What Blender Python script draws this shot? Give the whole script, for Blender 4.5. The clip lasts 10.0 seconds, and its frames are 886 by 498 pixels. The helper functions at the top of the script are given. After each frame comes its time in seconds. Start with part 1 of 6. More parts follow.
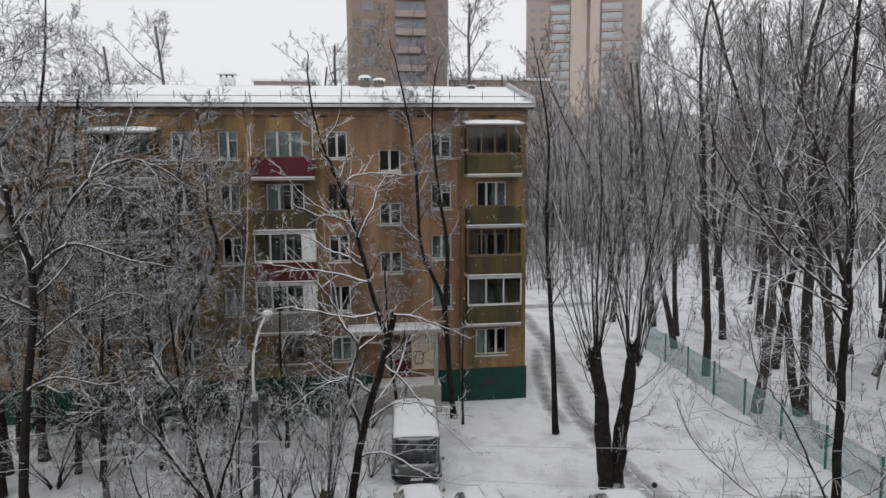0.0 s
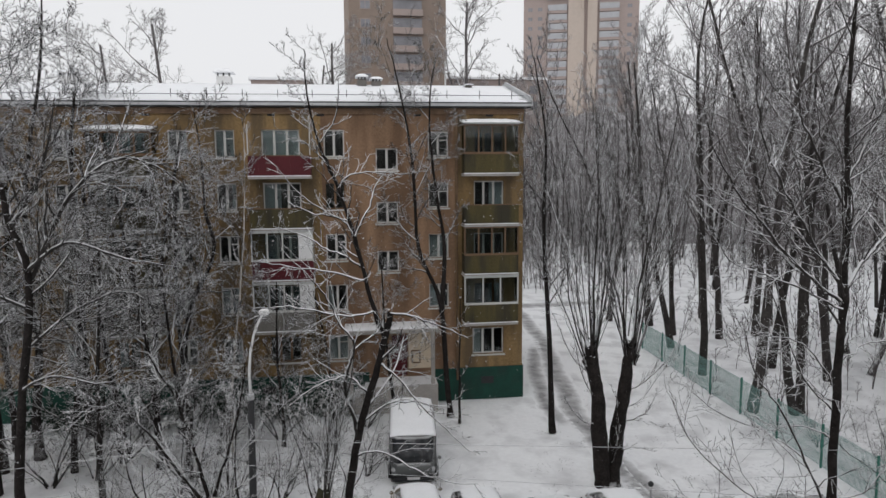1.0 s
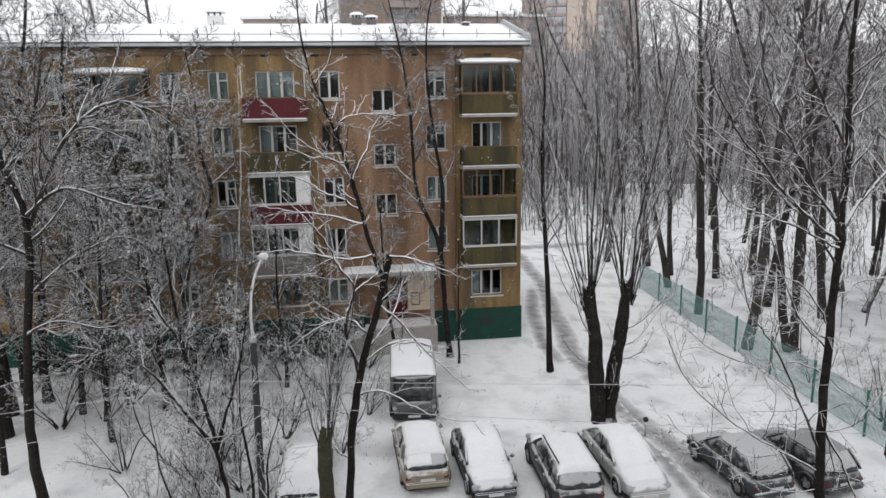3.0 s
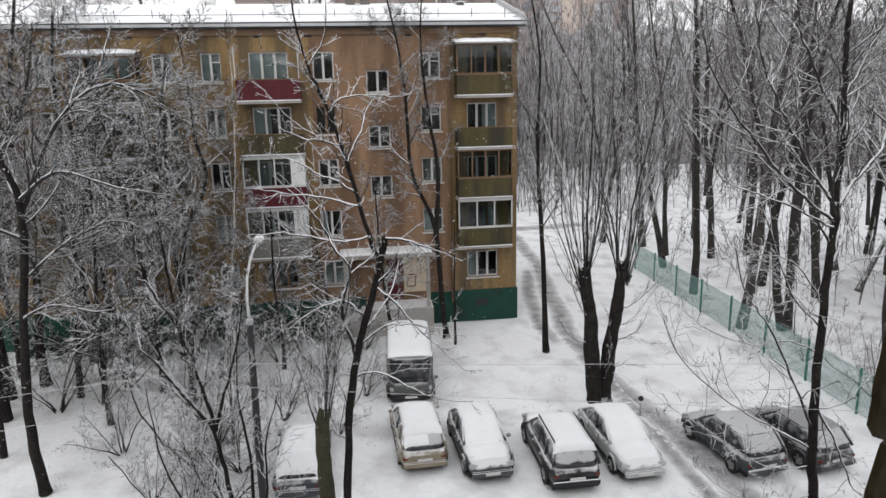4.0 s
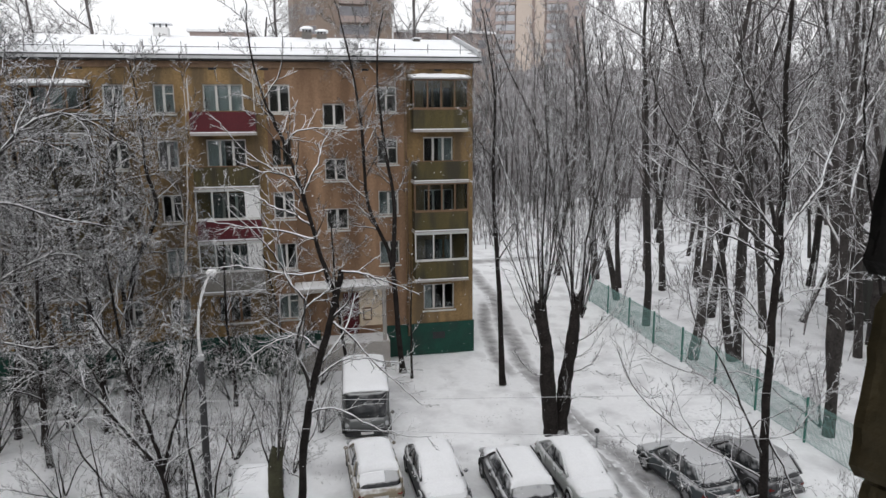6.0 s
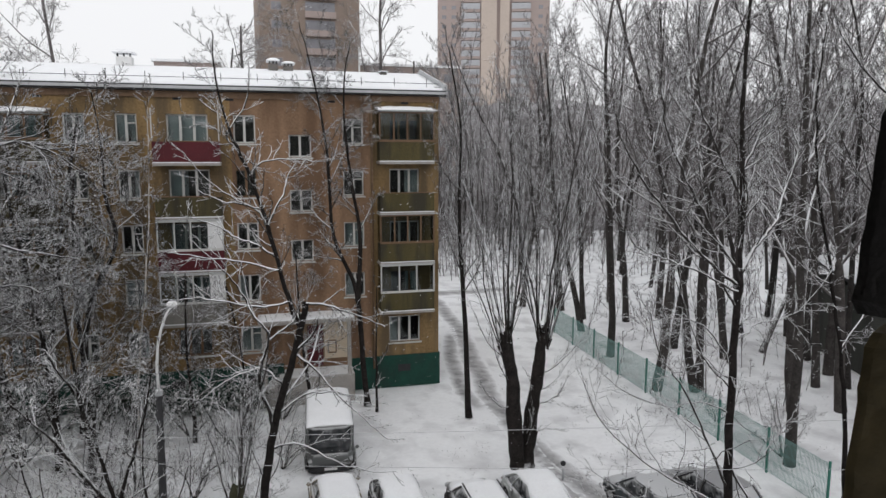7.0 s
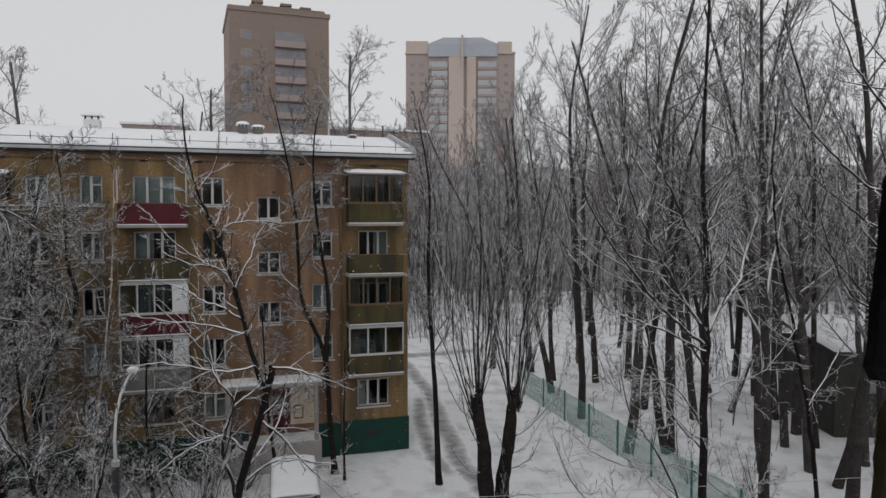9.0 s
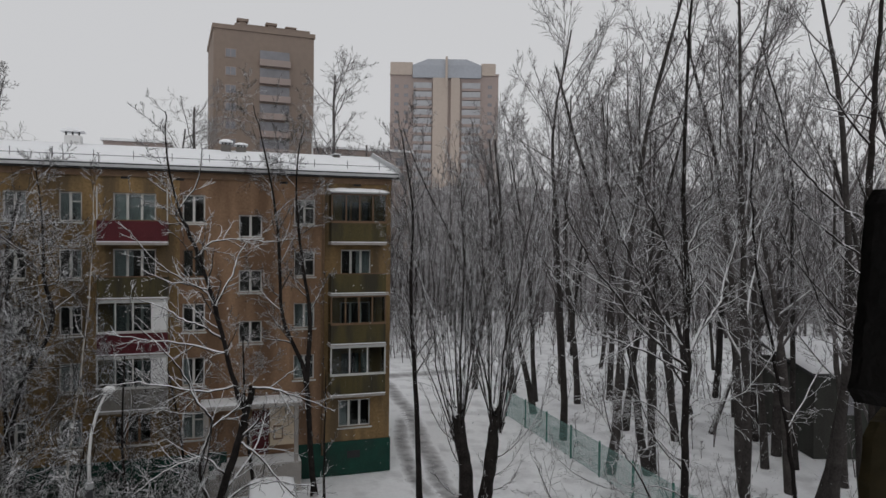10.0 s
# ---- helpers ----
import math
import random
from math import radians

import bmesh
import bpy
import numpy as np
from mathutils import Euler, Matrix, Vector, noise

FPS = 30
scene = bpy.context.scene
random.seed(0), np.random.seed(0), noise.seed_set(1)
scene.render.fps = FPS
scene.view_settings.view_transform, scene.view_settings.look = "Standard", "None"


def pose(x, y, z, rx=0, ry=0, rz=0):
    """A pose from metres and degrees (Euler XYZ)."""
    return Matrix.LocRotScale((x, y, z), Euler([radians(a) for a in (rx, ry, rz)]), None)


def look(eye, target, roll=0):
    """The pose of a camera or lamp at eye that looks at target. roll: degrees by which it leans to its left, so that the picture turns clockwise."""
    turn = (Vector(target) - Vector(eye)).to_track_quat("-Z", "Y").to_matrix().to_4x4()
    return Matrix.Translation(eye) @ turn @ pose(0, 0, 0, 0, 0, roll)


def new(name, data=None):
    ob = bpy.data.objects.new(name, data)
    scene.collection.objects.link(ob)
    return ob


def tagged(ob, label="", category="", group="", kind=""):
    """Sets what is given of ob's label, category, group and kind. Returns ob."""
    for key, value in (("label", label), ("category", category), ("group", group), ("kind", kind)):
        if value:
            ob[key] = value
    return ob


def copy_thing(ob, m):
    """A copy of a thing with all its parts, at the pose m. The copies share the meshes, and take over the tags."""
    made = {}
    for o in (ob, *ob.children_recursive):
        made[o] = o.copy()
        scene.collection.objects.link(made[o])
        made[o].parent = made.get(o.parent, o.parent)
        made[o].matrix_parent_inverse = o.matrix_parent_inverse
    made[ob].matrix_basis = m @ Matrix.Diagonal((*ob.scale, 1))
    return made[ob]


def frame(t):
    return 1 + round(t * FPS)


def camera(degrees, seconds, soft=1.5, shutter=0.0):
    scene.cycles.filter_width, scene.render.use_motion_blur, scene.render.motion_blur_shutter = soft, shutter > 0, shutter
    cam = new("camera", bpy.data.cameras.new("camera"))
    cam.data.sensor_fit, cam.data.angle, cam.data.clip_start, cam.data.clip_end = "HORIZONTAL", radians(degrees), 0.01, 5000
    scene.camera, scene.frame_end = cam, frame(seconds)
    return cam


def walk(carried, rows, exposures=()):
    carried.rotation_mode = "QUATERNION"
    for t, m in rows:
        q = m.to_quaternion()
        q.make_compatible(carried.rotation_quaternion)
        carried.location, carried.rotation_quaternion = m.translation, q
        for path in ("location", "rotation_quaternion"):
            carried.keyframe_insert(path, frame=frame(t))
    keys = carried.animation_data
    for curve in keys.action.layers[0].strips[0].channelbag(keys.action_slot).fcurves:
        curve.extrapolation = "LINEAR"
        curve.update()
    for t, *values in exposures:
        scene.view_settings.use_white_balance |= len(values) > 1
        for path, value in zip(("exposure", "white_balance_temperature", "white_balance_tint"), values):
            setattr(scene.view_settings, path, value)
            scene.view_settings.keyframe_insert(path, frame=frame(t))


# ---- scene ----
cam = camera(65.7, 10.0)
PATH = [
    (0, (-9.441, -36.941, 13.198), (-9.185, -34.973, 12.955), -0.5),
    (0.5, (-9.435, -36.94, 13.198), (-9.179, -34.971, 12.958), -0.4),
    (1, (-9.43, -36.938, 13.198), (-9.166, -34.971, 12.952), -0.4),
    (1.5, (-9.427, -36.939, 13.198), (-9.167, -34.985, 12.859), -0.6),
    (2, (-9.426, -36.942, 13.198), (-9.163, -34.995, 12.824), -1.0),
    (2.5, (-9.426, -36.946, 13.197), (-9.164, -35.002, 12.804), -0.9),
    (4, (-9.424, -36.961, 13.195), (-9.152, -35.035, 12.732), -1.2),
    (4.5, (-9.426, -36.962, 13.195), (-9.14, -35.045, 12.701), -1.3),
    (5, (-9.43, -36.958, 13.195), (-9.098, -35.045, 12.716), -0.7),
    (5.5, (-9.435, -36.949, 13.195), (-9.076, -35.027, 12.773), -0.7),
    (7, (-9.451, -36.912, 13.198), (-8.947, -34.997, 12.917), 0.1),
    (7.5, (-9.457, -36.902, 13.199), (-8.934, -34.985, 12.974), -0.2),
    (8, (-9.464, -36.895, 13.199), (-8.919, -34.98, 13.012), -0.1),
    (8.5, (-9.47, -36.889, 13.2), (-8.881, -34.983, 13.063), -0.0),
    (9, (-9.473, -36.885, 13.2), (-8.877, -34.979, 13.097), 0.1),
    (9.5, (-9.475, -36.883, 13.2), (-8.859, -34.982, 13.125), 0.4),
    (10, (-9.477, -36.882, 13.2), (-8.833, -34.989, 13.155), 0.6),
]
# the exposure falls a little as the bright sky comes into view
EXPOSURES = [(0.0, -0.02), (1.0, -0.03), (2.5, 0.28), (4.5, 0.44), (5.5, 0.37), (7.0, 0.12), (7.5, -0.08), (8.0, -0.19), (10.0, -0.53)]
walk(cam, [(t, look(eye, target, roll)) for t, eye, target, roll in PATH], EXPOSURES)

# ---- light: an overcast winter sky and a broad veiled sun ----
world = bpy.data.worlds.new("overcast_sky")
scene.world = world
world.use_nodes = True
wn, wl = world.node_tree.nodes, world.node_tree.links
sky = wn.new("ShaderNodeTexSky")
sky.sky_type, sky.sun_disc = "NISHITA", False
sky.sun_elevation, sky.sun_rotation = radians(28), radians(205)
sky.air_density, sky.dust_density = 1.0, 4.0
grey = wn.new("ShaderNodeHueSaturation")
grey.inputs["Saturation"].default_value = 0.12
wl.new(sky.outputs["Color"], grey.inputs["Color"])
cloud = wn.new("ShaderNodeMix")
cloud.data_type = "RGBA"
cloud.inputs["Factor"].default_value = 0.88
cloud.inputs[7].default_value = (7.5, 7.55, 7.75, 1)
wl.new(grey.outputs["Color"], cloud.inputs[6])
wl.new(cloud.outputs[2], wn["Background"].inputs["Color"])
wn["Background"].inputs["Strength"].default_value = 0.119

sun = new("sun", bpy.data.lights.new("sun", "SUN"))
sun.data.energy, sun.data.angle, sun.data.color = 0.35, radians(40), (1.0, 0.97, 0.93)
sun.matrix_world = look((0, 0, 0), (0.35, 0.75, -0.75))


# ---- materials ----
def material(name, base, rough=0.8, metal=0.0, vary=0.25, scale=2.0, fine=25.0, bump=0.15, dirt=None, dirt_size=0.6,
             dirt_amount=0.45, snow=None, snow_from=0.35, spec=0.3, streaks=False, random_tint=0.0):
    """Two scales of variation, fine relief, optional stains and optional settled snow on upward faces."""
    m = bpy.data.materials.new(name)
    m.use_nodes = True
    n, k = m.node_tree.nodes, m.node_tree.links
    b = n["Principled BSDF"]
    b.inputs["Roughness"].default_value, b.inputs["Metallic"].default_value = rough, metal
    b.inputs["Specular IOR Level"].default_value = spec
    co = n.new("ShaderNodeTexCoord").outputs["Object"]
    big, small = n.new("ShaderNodeTexNoise"), n.new("ShaderNodeTexNoise")
    for t, s, d in ((big, scale, 4), (small, fine, 3)):
        t.inputs["Scale"].default_value, t.inputs["Detail"].default_value = s, d
        k.new(co, t.inputs["Vector"])
    if streaks:
        stretch = n.new("ShaderNodeMapping")
        stretch.inputs["Scale"].default_value = (1.0, 1.0, 0.18)
        k.new(co, stretch.inputs["Vector"])
        k.new(stretch.outputs[0], big.inputs["Vector"])
    both = n.new("ShaderNodeMath")
    both.operation = "ADD"
    k.new(big.outputs["Fac"], both.inputs[0])
    k.new(small.outputs["Fac"], both.inputs[1])
    span = n.new("ShaderNodeMapRange")
    span.inputs["From Min"].default_value, span.inputs["From Max"].default_value = 0.65, 1.35
    span.inputs["To Min"].default_value, span.inputs["To Max"].default_value = 1 - vary, 1 + vary
    k.new(both.outputs[0], span.inputs["Value"])
    tone = n.new("ShaderNodeVectorMath")
    tone.operation = "SCALE"
    tone.inputs[0].default_value = base
    k.new(span.outputs[0], tone.inputs["Scale"])
    colour = tone.outputs[0]
    if random_tint:
        info = n.new("ShaderNodeObjectInfo")
        rnd = n.new("ShaderNodeMapRange")
        rnd.inputs["To Min"].default_value, rnd.inputs["To Max"].default_value = 1 - random_tint, 1 + random_tint
        k.new(info.outputs["Random"], rnd.inputs["Value"])
        more = n.new("ShaderNodeVectorMath")
        more.operation = "SCALE"
        k.new(colour, more.inputs[0])
        k.new(rnd.outputs[0], more.inputs["Scale"])
        colour = more.outputs[0]
    if dirt:
        blot = n.new("ShaderNodeTexNoise")
        blot.inputs["Scale"].default_value, blot.inputs["Detail"].default_value = dirt_size, 7
        if streaks:
            k.new(stretch.outputs[0], blot.inputs["Vector"])
        else:
            k.new(co, blot.inputs["Vector"])
        cut = n.new("ShaderNodeMapRange")
        cut.inputs["From Min"].default_value, cut.inputs["From Max"].default_value = (0.42, 0.60) if streaks else (0.48, 0.68)
        cut.inputs["To Max"].default_value = dirt_amount
        k.new(blot.outputs["Fac"], cut.inputs["Value"])
        mix = n.new("ShaderNodeMix")
        mix.data_type = "RGBA"
        mix.inputs[7].default_value = (*dirt, 1)
        k.new(cut.outputs[0], mix.inputs["Factor"])
        k.new(colour, mix.inputs[6])
        colour = mix.outputs[2]
    if snow is not None:
        geo, sep = n.new("ShaderNodeNewGeometry"), n.new("ShaderNodeSeparateXYZ")
        k.new(geo.outputs["Normal"], sep.inputs[0])
        patch = n.new("ShaderNodeTexNoise")
        patch.inputs["Scale"].default_value = 3.0
        k.new(co, patch.inputs["Vector"])
        add = n.new("ShaderNodeMath")
        add.operation = "MULTIPLY_ADD"
        add.inputs[1].default_value = 0.9
        k.new(patch.outputs["Fac"], add.inputs[0])
        k.new(sep.outputs["Z"], add.inputs[2])
        lie = n.new("ShaderNodeMapRange")
        lie.inputs["From Min"].default_value, lie.inputs["From Max"].default_value = snow_from + 0.45, snow_from + 0.75
        lie.inputs["To Max"].default_value = snow
        k.new(add.outputs[0], lie.inputs["Value"])
        mix = n.new("ShaderNodeMix")
        mix.data_type = "RGBA"
        mix.inputs[7].default_value = (0.84, 0.85, 0.87, 1)
        k.new(lie.outputs[0], mix.inputs["Factor"])
        k.new(colour, mix.inputs[6])
        colour = mix.outputs[2]
    k.new(colour, b.inputs["Base Color"])
    if bump:
        lift = n.new("ShaderNodeBump")
        lift.inputs["Strength"].default_value, lift.inputs["Distance"].default_value = bump, 0.02
        k.new(both.outputs[0], lift.inputs["Height"])
        k.new(lift.outputs[0], b.inputs["Normal"])
    return m


def glass(name, tint, clear):
    """A window pane: clear glass with a reflecting skin."""
    m = bpy.data.materials.new(name)
    m.use_nodes = True
    n, k = m.node_tree.nodes, m.node_tree.links
    n.remove(n["Principled BSDF"])
    through_it, shine = n.new("ShaderNodeBsdfTransparent"), n.new("ShaderNodeBsdfGlossy")
    through_it.inputs[0].default_value = (*tint, 1)
    shine.inputs["Roughness"].default_value = 0.04
    edge = n.new("ShaderNodeFresnel")
    edge.inputs["IOR"].default_value = clear
    mix = n.new("ShaderNodeMixShader")
    k.new(edge.outputs[0], mix.inputs[0])
    k.new(through_it.outputs[0], mix.inputs[1])
    k.new(shine.outputs[0], mix.inputs[2])
    k.new(mix.outputs[0], n["Material Output"].inputs[0])
    return m


# Grey patches: trampled snow, plus shade of dents painted where relief hardly shows.
SNOW = material("snow", (0.88, 0.89, 0.905), 0.75, vary=0.06, scale=0.5, fine=5, bump=0.95, spec=0.2,
                dirt=(0.50, 0.50, 0.515), dirt_size=0.55, dirt_amount=0.6)
SNOWCAP = material("snow_cap", (0.86, 0.87, 0.89), 0.75, vary=0.05, scale=1.5, fine=14, bump=0.25, spec=0.2)
SLUSH = material("trodden_slush", (0.27, 0.265, 0.27), 0.6, vary=0.3, scale=0.9, fine=6, bump=0.8)


def fade_to_snow(m):
    """Lets slush break up into clean snow where it is little worn."""
    n, k = m.node_tree.nodes, m.node_tree.links
    b = n["Principled BSDF"]
    was = b.inputs["Base Color"].links[0].from_socket
    worn, blot, co = n.new("ShaderNodeAttribute"), n.new("ShaderNodeTexNoise"), n.new("ShaderNodeTexCoord")
    worn.attribute_name = "worn"
    blot.inputs["Scale"].default_value, blot.inputs["Detail"].default_value = 1.3, 6
    k.new(co.outputs["Object"], blot.inputs["Vector"])
    add, cut, mix = n.new("ShaderNodeMath"), n.new("ShaderNodeMapRange"), n.new("ShaderNodeMix")
    add.operation = "ADD"
    k.new(worn.outputs["Fac"], add.inputs[0])
    k.new(blot.outputs["Fac"], add.inputs[1])
    cut.inputs["From Min"].default_value, cut.inputs["From Max"].default_value = 0.85, 1.6
    k.new(add.outputs[0], cut.inputs["Value"])
    mix.data_type = "RGBA"
    mix.inputs[6].default_value = (0.86, 0.87, 0.885, 1)
    k.new(cut.outputs[0], mix.inputs["Factor"])
    k.new(was, mix.inputs[7])
    k.new(mix.outputs[2], b.inputs["Base Color"])


fade_to_snow(SLUSH)
SHEDWALL = material("dark_shed_boards", (0.045, 0.044, 0.040), 0.9, vary=0.3, scale=1.2, fine=10, bump=0.2, dirt=(0.05, 0.06, 0.05), dirt_size=0.6, streaks=True)
OCHRE = material("ochre_brick_wall", (0.238, 0.157, 0.074), 0.9, vary=0.38, scale=1.1, fine=9, bump=0.25,
                 dirt=(0.085, 0.066, 0.044), dirt_size=0.9, dirt_amount=0.75, streaks=True)
ROSE = material("faded_rose_wall", (0.255, 0.160, 0.100), 0.9, vary=0.32, scale=1.0, fine=9, bump=0.25,
                dirt=(0.125, 0.075, 0.046), dirt_size=0.8, dirt_amount=0.75, streaks=True)
GREEN = material("green_plinth_paint", (0.007, 0.046, 0.033), 0.7, vary=0.3, scale=1.3, fine=12, bump=0.2,
                 dirt=(0.02, 0.035, 0.03), dirt_size=0.8, dirt_amount=0.6)
OLIVE = material("olive_parapet", (0.082, 0.067, 0.026), 0.75, vary=0.25, scale=1.2, fine=12, bump=0.15,
                 dirt=(0.034, 0.031, 0.022), dirt_size=1.3, dirt_amount=0.9, streaks=True)
MAROON = material("maroon_parapet", (0.08, 0.010, 0.015), 0.6, vary=0.2, scale=1.5, fine=12, bump=0.12)
GREYBOARD = material("grey_parapet", (0.22, 0.21, 0.19), 0.8, vary=0.25, scale=1.2, fine=12, bump=0.15,
                     dirt=(0.10, 0.09, 0.08), dirt_size=0.9, streaks=True)
CONCRETE = material("weathered_concrete", (0.34, 0.32, 0.30), 0.9, vary=0.2, scale=1.5, fine=18, bump=0.3, snow=0.95)
WHITE = material("white_window_paint", (0.52, 0.52, 0.50), 0.45, vary=0.06, scale=2, fine=20, bump=0.05, spec=0.4)
WOODFRAME = material("old_brown_window_paint", (0.16, 0.10, 0.06), 0.6, vary=0.25, scale=3, fine=30, bump=0.2)
WHITEBOARD = material("white_panel", (0.70, 0.70, 0.70), 0.6, vary=0.08, scale=1.5, fine=14, bump=0.1)
CREAM = material("cream_panel", (0.60, 0.50, 0.38), 0.8, vary=0.12, scale=1.5, fine=14, bump=0.15)
CURTAIN = material("pale_curtain", (0.55, 0.57, 0.58), 0.9, vary=0.12, scale=4, fine=30, bump=0.2)
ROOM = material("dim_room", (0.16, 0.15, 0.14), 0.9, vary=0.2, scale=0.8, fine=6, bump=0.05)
PANE = glass("window_glass", (0.72, 0.78, 0.78), 1.6)
CARGLASS = material("snow_dusted_car_glass", (0.022, 0.024, 0.027), 0.12, vary=0.2, scale=3, fine=30, bump=0.0, spec=0.6,
                    dirt=(0.12, 0.122, 0.126), dirt_size=2.2, dirt_amount=0.5, snow=0.55, snow_from=0.20)
METAL = material("galvanised_metal", (0.45, 0.46, 0.47), 0.5, 0.6, vary=0.15, scale=3, fine=20, bump=0.05, snow=0.95)
DARKMETAL = material("dark_metal", (0.045, 0.045, 0.048), 0.7, 0.1, vary=0.2, scale=3, fine=20, bump=0.05)
FENCEGREEN = material("green_fence_steel", (0.03, 0.16, 0.12), 0.5, 0.0, vary=0.2, scale=3, fine=20, bump=0.05, snow=0.9)
WIREGREEN = material("grey_green_fence_wire", (0.17, 0.31, 0.285), 0.5, 0.0, vary=0.12, scale=3, fine=20, bump=0.0)
BARK = material("dark_wet_bark", (0.021, 0.018, 0.017), 0.95, vary=0.6, scale=3, fine=14, bump=1.0, snow=0.9, snow_from=0.50, spec=0.1,
                random_tint=0.25)
TWIG = material("twig_bark", (0.040, 0.036, 0.034), 0.9, vary=0.3, scale=3, fine=22, bump=0.0, snow=0.97, snow_from=0.04, spec=0.1,
                random_tint=0.25)
# Paler grey and extra snow put the haze over the wood into its colour.
FARBARK = material("hazed_grey_twig_bark", (0.112, 0.102, 0.102), 0.9, vary=0.25, scale=1, fine=9, bump=0.0, snow=0.85, snow_from=0.26,
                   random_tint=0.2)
YARDTWIG = material("dark_yard_twig", (0.031, 0.028, 0.027), 0.9, vary=0.3, scale=3, fine=22, bump=0.0, snow=0.90, snow_from=0.29,
                    random_tint=0.25)
WOODTRUNK = material("grey_brown_trunk", (0.050, 0.045, 0.043), 0.95, spec=0.1, vary=0.5, scale=2, fine=10, bump=0.8, snow=0.85, snow_from=0.4,
                     random_tint=0.35)
MOSS = material("mossy_bark", (0.045, 0.044, 0.026), 0.95, vary=0.4, scale=4, fine=22, bump=0.7, snow=0.9, snow_from=0.5)
BIRCH = material("pale_birch_bark", (0.50, 0.47, 0.43), 0.8, vary=0.2, scale=3, fine=14, bump=0.2, dirt=(0.08, 0.07, 0.06),
                 dirt_size=5, dirt_amount=0.9, snow=0.9)
HEDGE = material("evergreen_hedge", (0.018, 0.040, 0.026), 0.9, vary=0.4, scale=3, fine=20, bump=0.2, snow=0.7, snow_from=0.6)
# Tower colours are set pale, so the distance haze sits in their base tones.
BRICKTOWER = material("tower_brick", (0.26, 0.205, 0.17), 0.9, vary=0.10, scale=0.12, fine=1.2, bump=0.1,
                      dirt=(0.22, 0.18, 0.16), dirt_size=0.10, dirt_amount=0.4, streaks=True)
TOWERSTONE = material("tower_beige_panel", (0.47, 0.40, 0.35), 0.9, vary=0.06, scale=0.1, fine=1.0, bump=0.05)
TOWERDARK = material("tower_brown_panel", (0.34, 0.28, 0.26), 0.9, vary=0.06, scale=0.1, fine=1.0, bump=0.05)
TOWERGLASS = material("tower_loggia_glazing", (0.36, 0.365, 0.385), 0.3, vary=0.08, scale=0.4, fine=1.0, bump=0.0, spec=0.5)
TOWERWIN = material("tower_window_glazing", (0.22, 0.22, 0.24), 0.25, vary=0.15, scale=0.4, fine=1.0, bump=0.0, spec=0.5)
TOWERCROWN = material("tower_crown_metal", (0.36, 0.38, 0.42), 0.6, vary=0.08, scale=0.2, fine=1.0, bump=0.0)
RUBBER = material("tyre_rubber", (0.02, 0.02, 0.02), 0.85, vary=0.2, scale=5, fine=30, bump=0.1)
RIM = material("alloy_rim", (0.35, 0.35, 0.36), 0.4, 0.7, vary=0.1, scale=5, fine=30, bump=0.0)
REDLAMP = material("red_lamp_glass", (0.16, 0.022, 0.018), 0.25, vary=0.1, scale=5, fine=30, bump=0.0, spec=0.5)
CLEARLAMP = material("clear_lamp_glass", (0.45, 0.46, 0.47), 0.2, vary=0.1, scale=5, fine=30, bump=0.0, spec=0.6)
PLATE = material("number_plate", (0.6, 0.6, 0.6), 0.5, vary=0.05, scale=5, fine=30, bump=0.0)
BLACKTRIM = material("black_plastic_trim", (0.025, 0.025, 0.027), 0.6, vary=0.2, scale=5, fine=30, bump=0.05)
PEELING = material("peeling_brown_window_paint", (0.092, 0.070, 0.030), 0.7, vary=0.25, scale=9, fine=60, bump=0.2,
                   dirt=(0.07, 0.055, 0.03), dirt_size=6, dirt_amount=0.6)
# Pale grey here includes the distance haze over the far wood.
FARSLOPE = material("hazed_wooded_slope", (0.31, 0.30, 0.307), 0.95, vary=0.28, scale=0.10, fine=0.9, bump=0.0,
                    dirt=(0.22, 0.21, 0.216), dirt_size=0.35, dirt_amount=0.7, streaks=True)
SOOT = material("dark_hinge_metal", (0.012, 0.010, 0.009), 0.7, 0.2, vary=0.3, scale=20, fine=120, bump=0.2)
CABLE = material("cable_with_snow", (0.25, 0.25, 0.26), 0.8, vary=0.15, scale=3, fine=20, bump=0.0, snow=0.9, snow_from=0.0)


# ---- mesh helpers ----
def part(name, bm, mat, parent=None, label="", smooth=False):
    """Links a bmesh as one mesh object, under a thing or a part."""
    me = bpy.data.meshes.new(name)
    bmesh.ops.recalc_face_normals(bm, faces=bm.faces[:])
    bm.to_mesh(me)
    bm.free()
    me.materials.append(mat)
    if smooth:
        me.polygons.foreach_set("use_smooth", [True] * len(me.polygons))
    ob = new(name, me)
    ob.parent = parent
    if label:
        ob["label"] = label
    return ob


def thing(name, label, category, at=(0, 0, 0), group="", kind=""):
    ob = new(name)
    ob.location = at
    ob.empty_display_size = 0.2
    return tagged(ob, label, category, group, kind)


def box(bm, x0, x1, y0, y1, z0, z1, bevel=0.0):
    vs = [bm.verts.new(p) for p in ((x0, y0, z0), (x1, y0, z0), (x1, y1, z0), (x0, y1, z0), (x0, y0, z1), (x1, y0, z1), (x1, y1, z1), (x0, y1, z1))]
    fs = [bm.faces.new([vs[i] for i in f]) for f in ((3, 2, 1, 0), (4, 5, 6, 7), (0, 1, 5, 4), (1, 2, 6, 5), (2, 3, 7, 6), (3, 0, 4, 7))]
    if bevel:
        edges = list({e for f in fs for e in f.edges})
        bmesh.ops.bevel(bm, geom=edges, offset=bevel, segments=2, affect="EDGES")
    return bm


def boxes(*dims, bevel=0.0):
    bm = bmesh.new()
    for d in dims:
        box(bm, *d, bevel=bevel)
    return bm


